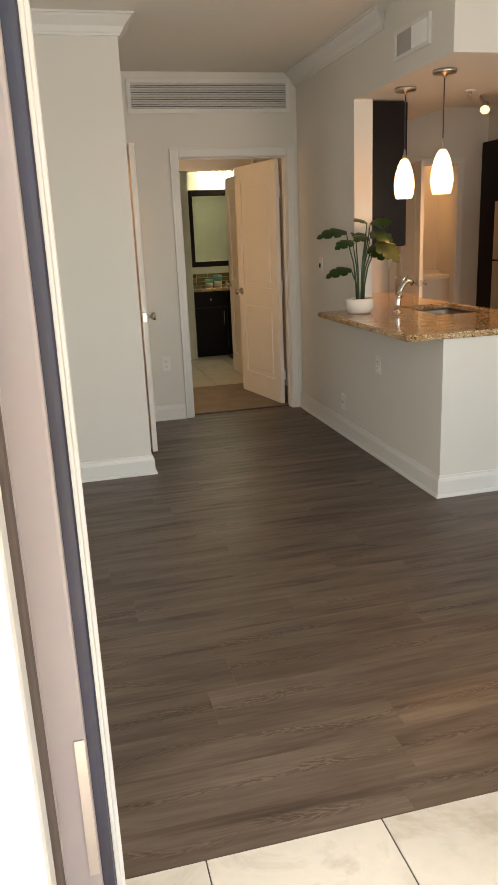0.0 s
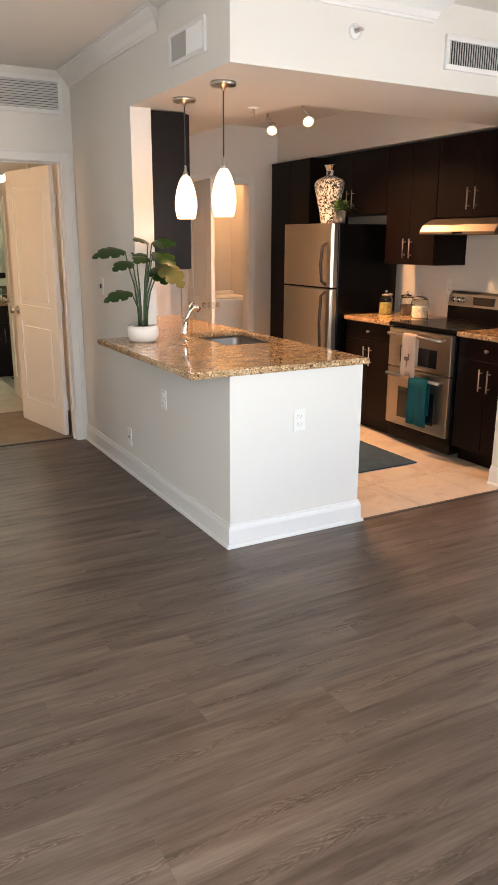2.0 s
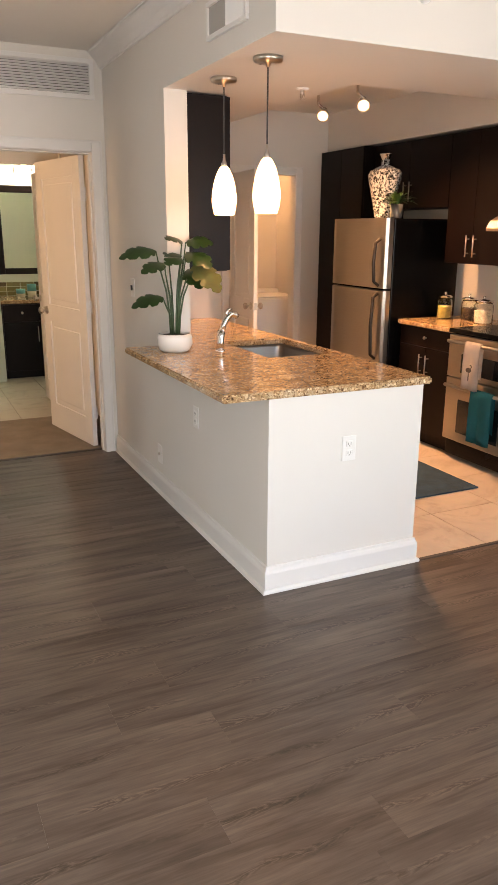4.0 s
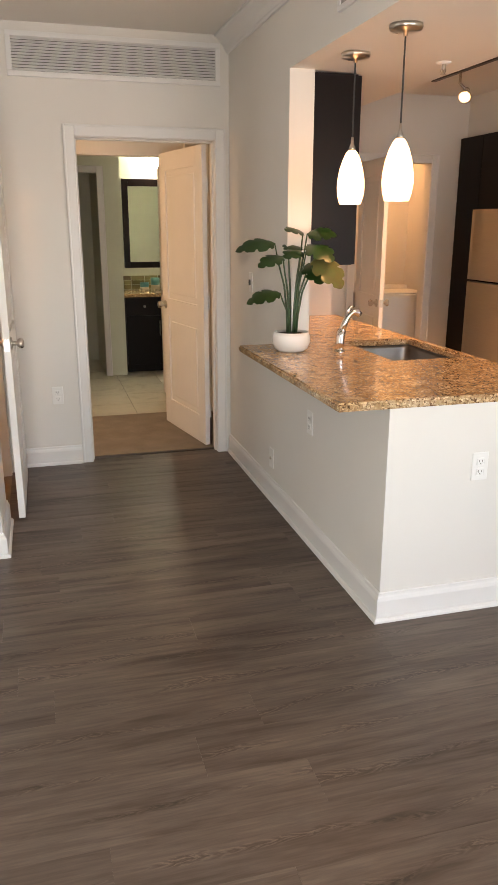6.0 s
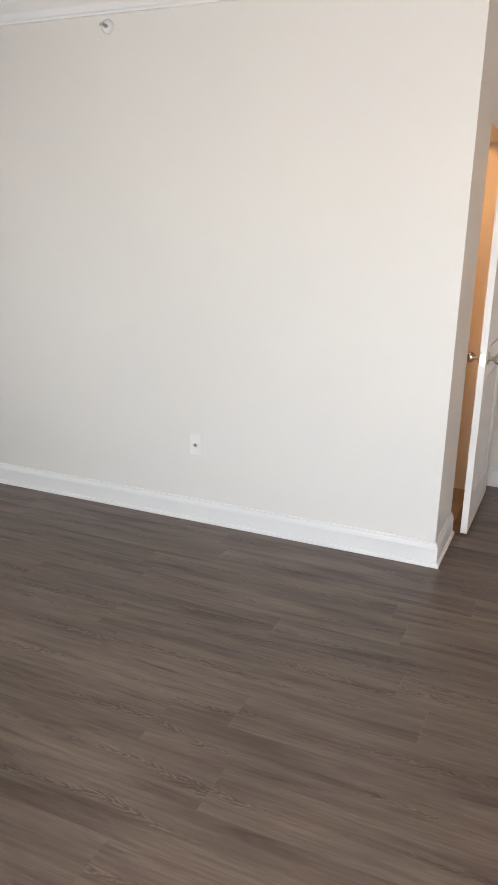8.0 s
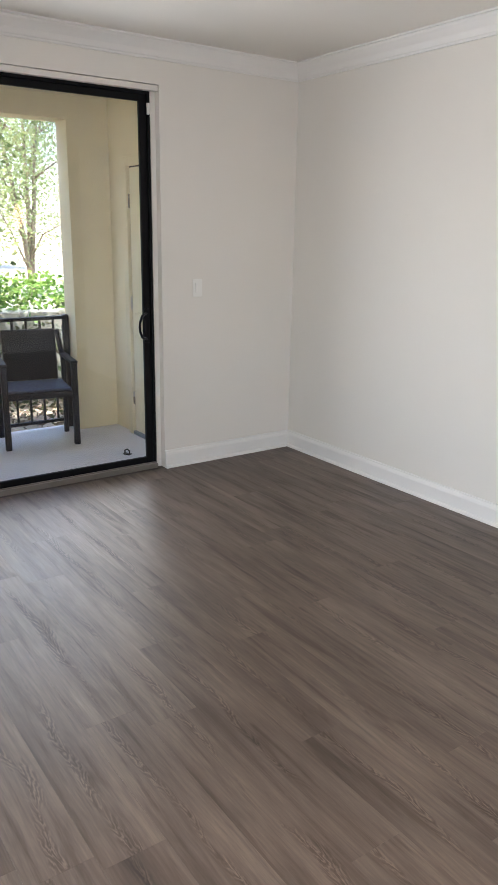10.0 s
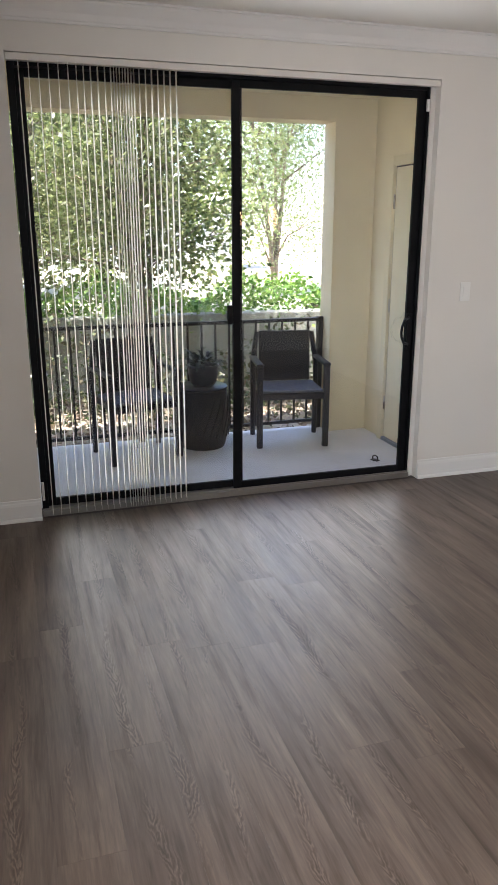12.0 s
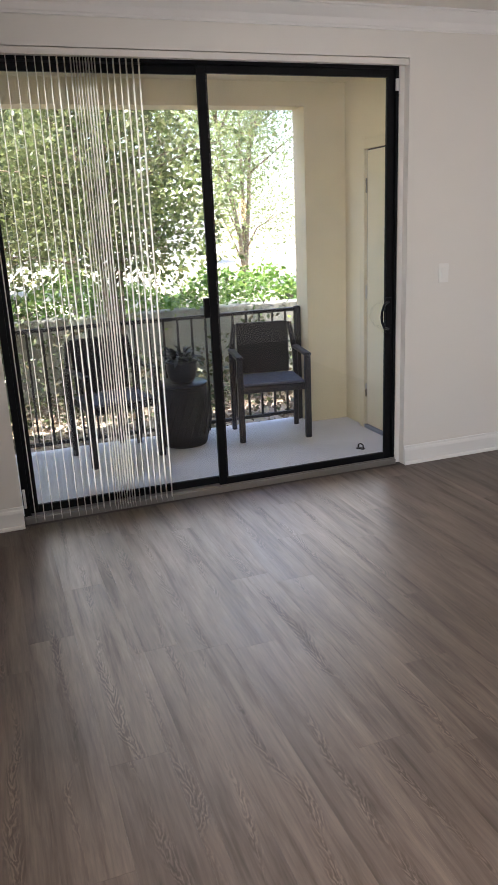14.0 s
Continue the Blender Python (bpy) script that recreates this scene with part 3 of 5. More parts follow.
part("head_jamb", boxm(-0.46, 0.46, -0.165, 0.0, 2.04, 2.09), TRIM, ef)
part("head_casing", boxm(-0.462, 0.462, 0.0, 0.018, 2.045, 2.12, r=0.004), TRIM, ef)
part("strike_plate", boxm(-0.492, -0.4835, -0.1195, -0.1175, 0.30, 0.40), NICKEL, ef, "worn metal strike plate")
part("strike_plate", boxm(-0.492, -0.4835, -0.1195, -0.1175, 0.92, 1.06), NICKEL, ef, "worn metal strike plate")
single("landing", boxm(-3.2, 0.6, -5.2, -2.86, -0.12, -0.006), CONC, "concrete landing outside the entry door", "landing", "structure")
# unseen slab, added so no direct sun falls through the south openings
single("sun_blocker_slab", boxm(-5.30, 3.02, -5.6, -3.02, 2.66, 2.78), STUCCO, "flat tan unseen slab added over the landing to block sun", "roof", "structure")

# ---- small fittings ----
def outlet(m, label, kind="socket"):
    p = thing("wall_plate", m, label, "outlet" if kind == "socket" else "switch")
    part("cover_plate", boxm(-0.036, 0.036, -0.006, 0, -0.058, 0.058, r=0.003), PLATE, p)
    if kind == "socket":
        for z in (-0.021, 0.021):
            s = part("receptacle", boxm(-0.017, 0.017, -0.0085, -0.005, z - 0.015, z + 0.015, r=0.003), PLATE, p)
            bm = bmesh.new()
            for x in (-0.007, 0.007):
                bxs(bm, x - 0.0015, x + 0.0015, -0.0092, -0.008, z - 0.003, z + 0.007)
            bxs(bm, -0.0025, 0.0025, -0.0092, -0.008, z - 0.011, z - 0.006)
            part("slots", bm, SOCKET, p)
    elif kind == "switch":
        part("rocker", boxm(-0.017, 0.017, -0.010, -0.005, -0.033, 0.033, r=0.002), PLATE, p)
    elif kind == "dark":
        part("toggle", boxm(-0.006, 0.006, -0.016, -0.005, -0.016, 0.016, r=0.002), SLOT, p)
    else:
        part("jack", lathe(bmesh.new(), ((0, -0.004), (0.009, -0.004), (0.009, 0.004), (0, 0.004)), 16), NICKEL, p).matrix_basis = pose(0, -0.009, 0, 90)
    return p


outlet(pose(0.415, 0.013, 0.625), "white double socket on the end of the half wall")
outlet(pose(0.013, 0.853, 0.615, 0, 0, -90), "white double socket on the half wall under the bar")
outlet(pose(0.013, 1.473, 0.245, 0, 0, -90), "small white cable plate low on the half wall", "jack")
outlet(pose(0.013, 1.925, 1.211, 0, 0, -90), "white switch plate on the hall wall", "dark")
outlet(pose(-1.15, 2.455, 0.469), "white double socket on the hall end wall")
outlet(pose(-5.115, 0.241, 1.211, 0, 0, 90), "white rocker switch beside the sliding door", "switch")
outlet(pose(-5.115, -2.675, 0.465, 0, 0, 90), "white double socket beside the sliding door")
outlet(pose(-2.778, 1.045, 0.432), "white cable jack plate on the living room wall", "jack")
outlet(pose(2.76, 1.45, 1.16, 0, 0, -90), "pale socket plate above the kitchen counter")


def sprinkler(m, label):
    s = thing("sprinkler", m, label, "sprinkler")
    part("escutcheon", lathe(bmesh.new(), ((0, 0), (0.034, 0), (0.034, 0.003), (0.020, 0.010), (0, 0.010)), 24), TRIM, s, smooth=True)
    part("head", lathe(bmesh.new(), ((0, 0.01), (0.009, 0.01), (0.009, 0.030), (0.004, 0.034), (0.004, 0.046), (0, 0.046)), 12), NICKEL, s, smooth=True)
    bm = bmesh.new()
    tube(bm, ((0.009, 0, 0.026), (0.013, 0, 0.038), (0.004, 0, 0.05)), 0.002, 6)
    tube(bm, ((-0.009, 0, 0.026), (-0.013, 0, 0.038), (-0.004, 0, 0.05)), 0.002, 6)
    bxs(bm, -0.012, 0.012, -0.006, 0.006, 0.049, 0.052)
    part("deflector", bm, NICKEL, s)


sprinkler(pose(-3.278, 1.045, 2.495, 90), "white and metal sidewall sprinkler under the crown moulding")
sprinkler(pose(0.667, 0.0, 2.455, 90), "white and metal sprinkler on the soffit face")
sprinkler(pose(0.65, 0.94, SOF, 180), "small sprinkler hanging from the soffit")


def grille(m, w, h, n, upright, label, border=0.03, blank=0.0):
    g = thing("air_vent", m, label, "vent")
    # near-black sheet in place of the shaded duct; nothing is open behind it
    part("backing", boxm(-w / 2 + 0.01, w / 2 - 0.01, -0.004, 0.0, 0.01, h - 0.01), VENTSHADE, g, "dark sheet painted as the shade behind the slats")
    bm = bmesh.new()
    for q in ((-w / 2, w / 2, -0.016, 0, 0, border), (-w / 2, w / 2, -0.016, 0, h - border, h), (-w / 2, -w / 2 + border, -0.016, 0, border, h - border), (w / 2 - border, w / 2, -0.016, 0, border, h - border)):
        bxs(bm, *q, r=0.003)
    part("frame_rim", bm, TRIM, g)
    lo, hi = (-w / 2 + border, w / 2 - border) if upright else (border, h - border)
    lo = lo + blank * (hi - lo)
    if blank:
        part("damper_plate", boxm(-w / 2 + border, lo - 0.004, -0.007, -0.004, border, h - border), finish("damper_grey", (0.38, 0.37, 0.35), 0.5), g)
    step = (hi - lo) / n
    for i in range(n):
        c = lo + (i + 0.5) * step
        if upright:
            s = part("slat", boxm(-0.0012, 0.0012, -0.0045, 0.0045, border, h - border), TRIM, g)
            s.matrix_basis = pose(c, -0.010, 0, 0, 0, -25)
        else:
            s = part("slat", boxm(-w / 2 + border, w / 2 - border, -0.008, 0.008, -0.0012, 0.0012), TRIM, g)
            s.matrix_basis = pose(0, -0.011, c, -35)
    return g


grille(pose(-0.672, 2.455, 2.362), 1.256, 0.238, 11, False, "long white return air grille above the bedroom door")
grille(pose(0.013, 0.432, 2.345, 0, 0, -90), 0.41, 0.15, 13, True, "white supply vent with half closed upright slats", 0.02, 0.5)
grille(pose(1.44, 0.0, 2.350), 0.44, 0.16, 24, True, "white supply vent on the soffit face", 0.026)


# ---- kitchen ----
def bar_handle(parent, x, z0, z1, y=0.0):
    bm = tube(bmesh.new(), ((x, y - 0.028, z0), (x, y - 0.028, z1)), 0.005, 10)
    for z in (z0 + 0.025, z1 - 0.025):
        tube(bm, ((x, y, z), (x, y - 0.028, z)), 0.004, 8)
    return part("handle", bm, NICKEL, parent, "slim nickel bar handle", smooth=True)


def cabinet(name, m, w, d, z0, z1, label, drawer=0.0, low_handles=False, doors=2, kick=True, handle_len=0.15, handles=True):
    """Front at y = 0 facing -y, x runs along the width."""
    c = thing(name, m, label, "cabinet")
    part("body", boxm(0, w, 0.02, d, z0, z1), ESPRESSO, c)
    if kick and z0 < 0.2:
        part("toe_kick", boxm(0, w, 0.07, d, 0, z0), ESPRESSO, c)
    top = z1 - 0.004
    if drawer:
        f = part("drawer_front", boxm(0.002, w - 0.002, 0, 0.02, top - drawer, top, r=0.0015), ESPRESSO, c)
        k = part("knob", lathe(bmesh.new(), ((0, 0), (0.006, 0), (0.006, 0.012), (0.013, 0.018), (0.011, 0.025), (0, 0.027)), 16), NICKEL, f, "small round nickel knob", smooth=True)
        k.matrix_basis = pose(w / 2, 0, top - drawer / 2, 90)
        top -= drawer + 0.004
    dw = w / doors
    for i in range(doors):
        x0, x1 = i * dw + 0.002, (i + 1) * dw - 0.002
        f = part("door", boxm(x0, x1, 0, 0.02, z0 + 0.003, top, r=0.0015), ESPRESSO, c)
        hx = (x1 - 0.035) if (i % 2 == 0 and doors > 1) else x0 + 0.035
        hz = (z0 + 0.05, z0 + 0.05 + handle_len) if low_handles else (top - 0.05 - handle_len, top - 0.05)
        if handles:
            bar_handle(f, hx, *hz)
    return c


R90 = -90
cabinet("base_cabinet", pose(2.14, 1.985, 0, 0, 0, R90), 0.622, 0.62, 0.10, 0.885, "espresso base cabinet with drawer knob and bar handles", 0.14)
cabinet("base_cabinet", pose(2.14, 0.672, 0, 0, 0, R90), 0.537, 0.62, 0.10, 0.885, "espresso base cabinet beside the cooker", 0.14)
cabinet("wall_cabinet", pose(2.425, 1.885, 0, 0, 0, R90), 0.58, 0.335, 1.335, 2.245, "espresso wall cabinet above the glass jars", low_handles=True, kick=False)
cabinet("wall_cabinet", pose(2.425, 1.300, 0, 0, 0, R90), 0.735, 0.335, 1.685, 2.245, "short espresso wall cabinet above the range hood", low_handles=True, kick=False)
cabinet("wall_cabinet", pose(2.425, 0.560, 0, 0, 0, R90), 0.425, 0.335, 1.335, 2.245, "espresso wall cabinet at the end of the run", low_handles=True, kick=False, doors=1)
cabinet("wall_cabinet", pose(2.425, 2.862, 0, 0, 0, R90), 0.972, 0.335, 1.735, 2.245, "espresso wall cabinet above the fridge", low_handles=True, kick=False)
cabinet("pantry_cabinet", pose(2.315, 3.56, 0, 0, 0, R90), 0.69, 0.44, 0.10, 2.245, "tall espresso pantry cabinet beside the fridge", doors=2, handles=False)
cabinet("wall_cabinet", pose(0.395, 1.275, 0, 0, 0, 90), 1.31, 0.25, 1.34, 2.25, "dark wall cabinet beyond the pass-through column", low_handles=True, kick=False, doors=3)
cabinet("base_cabinet", pose(0.785, 0.135, 0, 0, 0, 90), 2.44, 0.64, 0.10, 0.64, "espresso base cabinets under the sink counter", doors=5)


def slab(name, xs, ys, keep, z0, z1, mat, label, r=0.008):
    """A slab filling the kept cells of a grid, with rounded outer edges."""
    bm = bmesh.new()
    vt = {}

    def v(i, j, k):
        if (i, j, k) not in vt:
            vt[(i, j, k)] = bm.verts.new((xs[i], ys[j], (z0, z1)[k]))
        return vt[(i, j, k)]
    cells = {(i, j) for i in range(len(xs) - 1) for j in range(len(ys) - 1) if keep((xs[i] + xs[i + 1]) / 2, (ys[j] + ys[j + 1]) / 2)}
    for i, j in cells:
        bm.faces.new((v(i, j, 1), v(i + 1, j, 1), v(i + 1, j + 1, 1), v(i, j + 1, 1)))
        bm.faces.new((v(i, j, 0), v(i, j + 1, 0), v(i + 1, j + 1, 0), v(i + 1, j, 0)))
        for di, dj, a, b in ((-1, 0, (i, j), (i, j + 1)), (1, 0, (i + 1, j + 1), (i + 1, j)), (0, -1, (i + 1, j), (i, j)), (0, 1, (i, j + 1), (i + 1, j + 1))):
            if (i + di, j + dj) not in cells:
                bm.faces.new((v(*a, 0), v(*a, 1), v(*b, 1), v(*b, 0)))
    bm.normal_update()
    es = [e for e in bm.edges if len(e.link_faces) == 2 and e.calc_face_angle() > 1.0]
    bmesh.ops.bevel(bm, geom=es, offset=r, segments=3, affect="EDGES")
    return single(name, bm, mat, label, "countertop")


SX0, SX1, SY0, SY1 = 0.395, 0.79, 0.765, 1.385
slab("bar_countertop", [-0.205, 0.0105, 0.1435, SX0, SX1, 0.845], [-0.006, SY0, 1.252, SY1, 1.405, 2.597],
     lambda x, y: not (SX0 < x < SX1 and SY0 < y < SY1) and not (0.0105 < x < 0.1435 and y > 1.252) and not (x < 0.0105 and y > 1.405),
     0.886, 0.920, GRANITE, "polished golden brown speckled granite bar countertop")
slab("cooker_countertop", [2.105, 2.755], [1.363, 1.985], lambda x, y: True, 0.886, 0.920, GRANITE, "polished brown granite countertop with jars on it", 0.006)
slab("cooker_countertop", [2.105, 2.755], [0.134, 0.673], lambda x, y: True, 0.886, 0.920, GRANITE, "polished brown granite countertop beside the cooker", 0.006)


def rrect(bm, cx, cy, w, h, r, z, n=6):
    vs = []
    for k, (sx, sy) in enumerate(((1, 1), (-1, 1), (-1, -1), (1, -1))):
        for i in range(n + 1):
            a = math.pi / 2 * (k + i / n)
            vs.append(bm.verts.new((cx + sx * (w / 2 - r) + r * math.cos(a), cy + sy * (h / 2 - r) + r * math.sin(a), z)))
    return vs


def loft(bm, rings, cap=True):
    for a, b in zip(rings, rings[1:]):
        for i in range(len(a)):
            j = (i + 1) % len(a)
            bm.faces.new((a[i], a[j], b[j], b[i]))
    if cap:
        bm.faces.new(rings[-1])
    return bm


sink = thing("kitchen_sink", pose(0.5925, 1.075, 0.885), "stainless undermount sink basin in the granite counter", "sink")
bm = bmesh.new()
loft(bm, [rrect(bm, 0, 0, 0.43, 0.655, 0.05, 0.0), rrect(bm, 0, 0, 0.398, 0.623, 0.05, 0.0), rrect(bm, 0, 0, 0.392, 0.617, 0.05, -0.02), rrect(bm, 0, 0, 0.380, 0.605, 0.05, -0.175), rrect(bm, 0, 0, 0.33, 0.555, 0.04, -0.195)])
part("basin", bm, brushed("sink_steel", (0.30, 0.28, 0.26), 0.34), sink, smooth=True)
part("drain", lathe(bmesh.new(), ((0.045, -0.192), (0.04, -0.190), (0.03, -0.194), (0, -0.194)), 24), CHROME, sink, "round steel drain", smooth=True)

tap = thing("kitchen_faucet", pose(0.236, 1.055, 0.920) @ Matrix.Diagonal((0.85, 1.2, 0.98, 1)), "polished chrome single lever kitchen faucet", "faucet")
part("base_ring", lathe(bmesh.new(), ((0, 0), (0.030, 0), (0.030, 0.006), (0.025, 0.012), (0, 0.012)), 24), CHROME, tap, smooth=True)
part("body", tube(bmesh.new(), ((0, 0, 0.01), (0, 0, 0.05), (0.003, 0, 0.085), (0.010, -0.002, 0.115)), [0.023, 0.023, 0.024, 0.022], 20), CHROME, tap, smooth=True)
part("spout", tube(bmesh.new(), ((0.008, -0.002, 0.11), (0.022, -0.004, 0.150), (0.040, -0.008, 0.182), (0.066, -0.012, 0.205), (0.094, -0.018, 0.204), (0.108, -0.020, 0.192)), [0.019, 0.017, 0.016, 0.017, 0.019, 0.018], 16), CHROME, tap, smooth=True)
part("lever", tube(bmesh.new(), ((0.045, -0.008, 0.190), (0.040, -0.006, 0.215), (0.052, -0.010, 0.232), (0.075, -0.014, 0.236)), [0.010, 0.009, 0.007, 0.006], 12), CHROME, tap, smooth=True)

# cooker
FR = pose(2.078, 1.357, 0, 0, 0, R90)
rg = thing("cooker", FR, "stainless double oven cooker with black glass top", "cooker")
W = 0.678
part("body", boxm(0, W, 0.045, 0.655, 0.03, 0.895, r=0.004), BLACKGLOSS, rg, "black enamel sides")
part("cooktop", boxm(-0.004, W + 0.004, 0.0, 0.60, 0.897, 0.926, r=0.006), BLACKGLOSS, rg, "black glass cooktop")
OVENGLASS = finish("oven_glass", (0.008, 0.009, 0.010), 0.08, var=0.2, bump=0.0)
for z0, z1, wz0, wz1, hz in ((0.597, 0.884, 0.635, 0.765, 0.846), (0.150, 0.590, 0.215, 0.450, 0.545)):
    od = part("oven_door", boxm(0.006, W - 0.006, 0.004, 0.045, z0, z1, r=0.006), STEEL, rg, "brushed stainless oven door")
    part("oven_window", boxm(0.14, W - 0.14, 0.0015, 0.006, wz0, wz1, r=0.002), OVENGLASS, od, "dark oven glass")
    hb = tube(bmesh.new(), ((0.05, -0.045, hz), (W / 2, -0.052, hz), (W - 0.05, -0.045, hz)), 0.012, 14)
    for x in (0.07, W - 0.07):
        tube(hb, ((x, 0.004, hz), (x, -0.045, hz)), 0.009, 10)
    part("handle", hb, STEEL, od, "round steel oven handle", smooth=True)
part("base_drawer", boxm(0.01, W - 0.01, 0.05, 0.06, 0.03, 0.147), BLACKGLOSS, rg)
bm = bmesh.new()
prof = ((0.59, 0.925), (0.655, 0.925), (0.655, 1.135), (0.625, 1.140), (0.600, 1.120), (0.585, 1.03))
va = [bm.verts.new((0.0, y, z)) for y, z in prof]
vb = [bm.verts.new((W, y, z)) for y, z in prof]
for i in range(len(prof)):
    j = (i + 1) % len(prof)
    bm.faces.new((va[i], va[j], vb[j], vb[i]))
bm.faces.new(va)
bm.faces.new(vb[::-1])
part("back_riser", boxm(0.012, W - 0.012, 0.572, 0.584, 0.927, 1.028, r=0.003), BLACKGLOSS, rg, "black enamel riser behind the cooktop")
cp = part("control_panel", bm, STEEL, rg, "curved stainless control panel")
part("display", boxm(0.27, W - 0.20, 0.580, 0.600, 1.045, 1.105, r=0.002), OVENGLASS, cp, "dark display window")
for x in (0.06, 0.115, 0.17, W - 0.13, W - 0.07):
    kb = part("dial", lathe(bmesh.new(), ((0, 0), (0.022, 0), (0.020, 0.018), (0, 0.020)), 18), CHROME, cp, "round control dial", smooth=True)
    kb.matrix_basis = pose(x, 0.592, 1.075, 82)

TEAL = finish("teal_towel", (0.006, 0.15, 0.20), 0.95, var=0.15, big=8, fine=300, bump=0.8, dist=0.004)
WHITECLOTH = finish("white_towel", (0.74, 0.66, 0.60), 0.95, var=0.05, big=8, fine=300, bump=0.8, dist=0.003)


def towel(name, m, w, hang, mat, label, seed):
    """Cloth folded over a bar along x; front face towards -y."""
    rnd = random.Random(seed)
    bm = bmesh.new()
    nu, rows = 14, []
    path = [(0.018, -hang * 0.75)] + [(0.016, -hang * q) for q in (0.5, 0.25)] + [(0.014, 0.0), (0.0, 0.016), (-0.014, 0.0)] + [(-0.016, -hang * q) for q in (0.15, 0.3, 0.5, 0.7, 0.85, 1.0)]
    ph = rnd.random() * 6
    for y, z in path:
        row = []
        for i in range(nu + 1):
            u = i / nu
            fold = 0.006 * math.sin(u * 9 + ph) * min(1, max(0, -z / hang * 1.5)) + 0.003 * math.sin(u * 21 + ph * 2) * min(1, max(0, -z / hang))
            row.append(bm.verts.new(((u - 0.5) * w * (1 - 0.05 * max(0, -z / hang)), y - fold * (1 if y < 0 else -0.4), z)))
        rows.append(row)
    for a, b in zip(rows, rows[1:]):
        for i in range(nu):
            bm.faces.new((a[i], a[i + 1], b[i + 1], b[i]))
    bmesh.ops.solidify(bm, geom=bm.faces[:], thickness=0.004)
    t = thing(name, m, label, "towel")
    part("cloth", bm, mat, t, smooth=True)
    return t


t1 = towel("kitchen_towel", FR @ Matrix.Translation((0.315, -0.052, 0.853)), 0.150, 0.30, WHITECLOTH, "white towel with a grey bird print on the oven handle", 3)
bm = lathe(bmesh.new(), ((0, 0), (0.026, 0), (0.026, 0.0015), (0, 0.0015)), 20)
BIRD = finish("bird_print", (0.10, 0.085, 0.08), 0.9)
bmesh.ops.transform(bm, matrix=pose(0.0, -0.0305, -0.165, 90) @ Matrix.Diagonal((1.0, 0.62, 1, 1)), verts=bm.verts)
tube(bm, ((0.018, -0.0315, -0.158), (0.026, -0.0315, -0.140), (0.020, -0.0315, -0.128), (0.012, -0.0315, -0.134)), 0.003, 6)
tube(bm, ((0.0, -0.0315, -0.18), (0.001, -0.0315, -0.235)), 0.0016, 6)
tube(bm, ((0.006, -0.0315, -0.18), (0.004, -0.0315, -0.235)), 0.0016, 6)
part("bird_print", bm, BIRD, t1, "small grey printed bird shape")
towel("kitchen_towel", FR @ Matrix.Translation((0.435, -0.052, 0.550)), 0.205, 0.34, TEAL, "deep teal towel folded over the lower oven handle", 8)

hd = thing("range_hood", pose(2.27, 1.298, 1.565, 0, 0, R90), "curved stainless under-cabinet range hood", "hood")
bm = bmesh.new()
prof = ((0.0, 0.0), (0.0, 0.018), (0.03, 0.065), (0.09, 0.098), (0.155, 0.112), (0.49, 0.118), (0.49, 0.0))
va = [bm.verts.new((0.0, y, z)) for y, z in prof]
vb = [bm.verts.new((0.735, y, z)) for y, z in prof]
for i in range(len(prof)):
    j = (i + 1) % len(prof)
    bm.faces.new((va[i], va[j], vb[j], vb[i]))
bm.faces.new(va)
bm.faces.new(vb[::-1])
part("shell", bm, brushed("hood_steel", (0.36, 0.30, 0.245), 0.42), hd)
part("filter", boxm(0.06, 0.675, 0.08, 0.44, -0.004, 0.002), finish("filter_mesh", (0.2, 0.19, 0.18), 0.45, metal=0.8), hd, "dark grease filter")
part("switch_panel", boxm(0.34, 0.44, -0.002, 0.004, 0.004, 0.016), BLACKGLOSS, hd, "small black switch panel")

# fridge
fg = thing("fridge", pose(1.985, 2.785, 0, 0, 0, R90), "top-freezer fridge with stainless doors and black sides", "fridge")
FW = 0.755
part("body", boxm(0, FW, 0.075, 0.70, 0.02, 1.652, r=0.008), BLACKGLOSS, fg, "black textured body")
for nm, z0, z1 in (("freezer_door", 1.142, 1.655), ("fridge_door", 0.06, 1.124)):
    bm = bmesh.new()
    xs_ = [0.0, 0.015, 0.06, 0.2, 0.38, 0.56, 0.695, 0.74, FW]
    ys_ = [0.03, 0.010, 0.004, 0.001, 0.0, 0.001, 0.004, 0.010, 0.03]
    f0 = [bm.verts.new((x, y, z0)) for x, y in zip(xs_, ys_)]
    f1 = [bm.verts.new((x, y, z1)) for x, y in zip(xs_, ys_)]
    b0 = [bm.verts.new((x, 0.068, z0)) for x in xs_]
    b1 = [bm.verts.new((x, 0.068, z1)) for x in xs_]
    n_ = len(xs_)
    for i in range(n_ - 1):
        bm.faces.new((f0[i], f0[i + 1], f1[i + 1], f1[i]))
        bm.faces.new((b0[i + 1], b0[i], b1[i], b1[i + 1]))
        bm.faces.new((f1[i], f1[i + 1], b1[i + 1], b1[i]))
        bm.faces.new((f0[i + 1], f0[i], b0[i], b0[i + 1]))
    bm.faces.new((f0[0], f1[0], b1[0], b0[0]))
    bm.faces.new((f1[-1], f0[-1], b0[-1], b1[-1]))
    dr = part(nm, bm, STEEL, fg, "brushed stainless door")
    a, b = (z0 + 0.02, z1 - 0.15) if nm == "freezer_door" else (z1 - 0.52, z1 - 0.02)
    part("handle", tube(bmesh.new(), ((FW - 0.07, 0.004, a), (FW - 0.075, -0.035, a + 0.03), (FW - 0.078, -0.045, (a + b) / 2), (FW - 0.075, -0.035, b - 0.03), (FW - 0.07, 0.004, b)), 0.013, 12), finish("handle_dark", (0.035, 0.028, 0.024), 0.35, metal=0.4), dr, "dark curved handle", smooth=True)

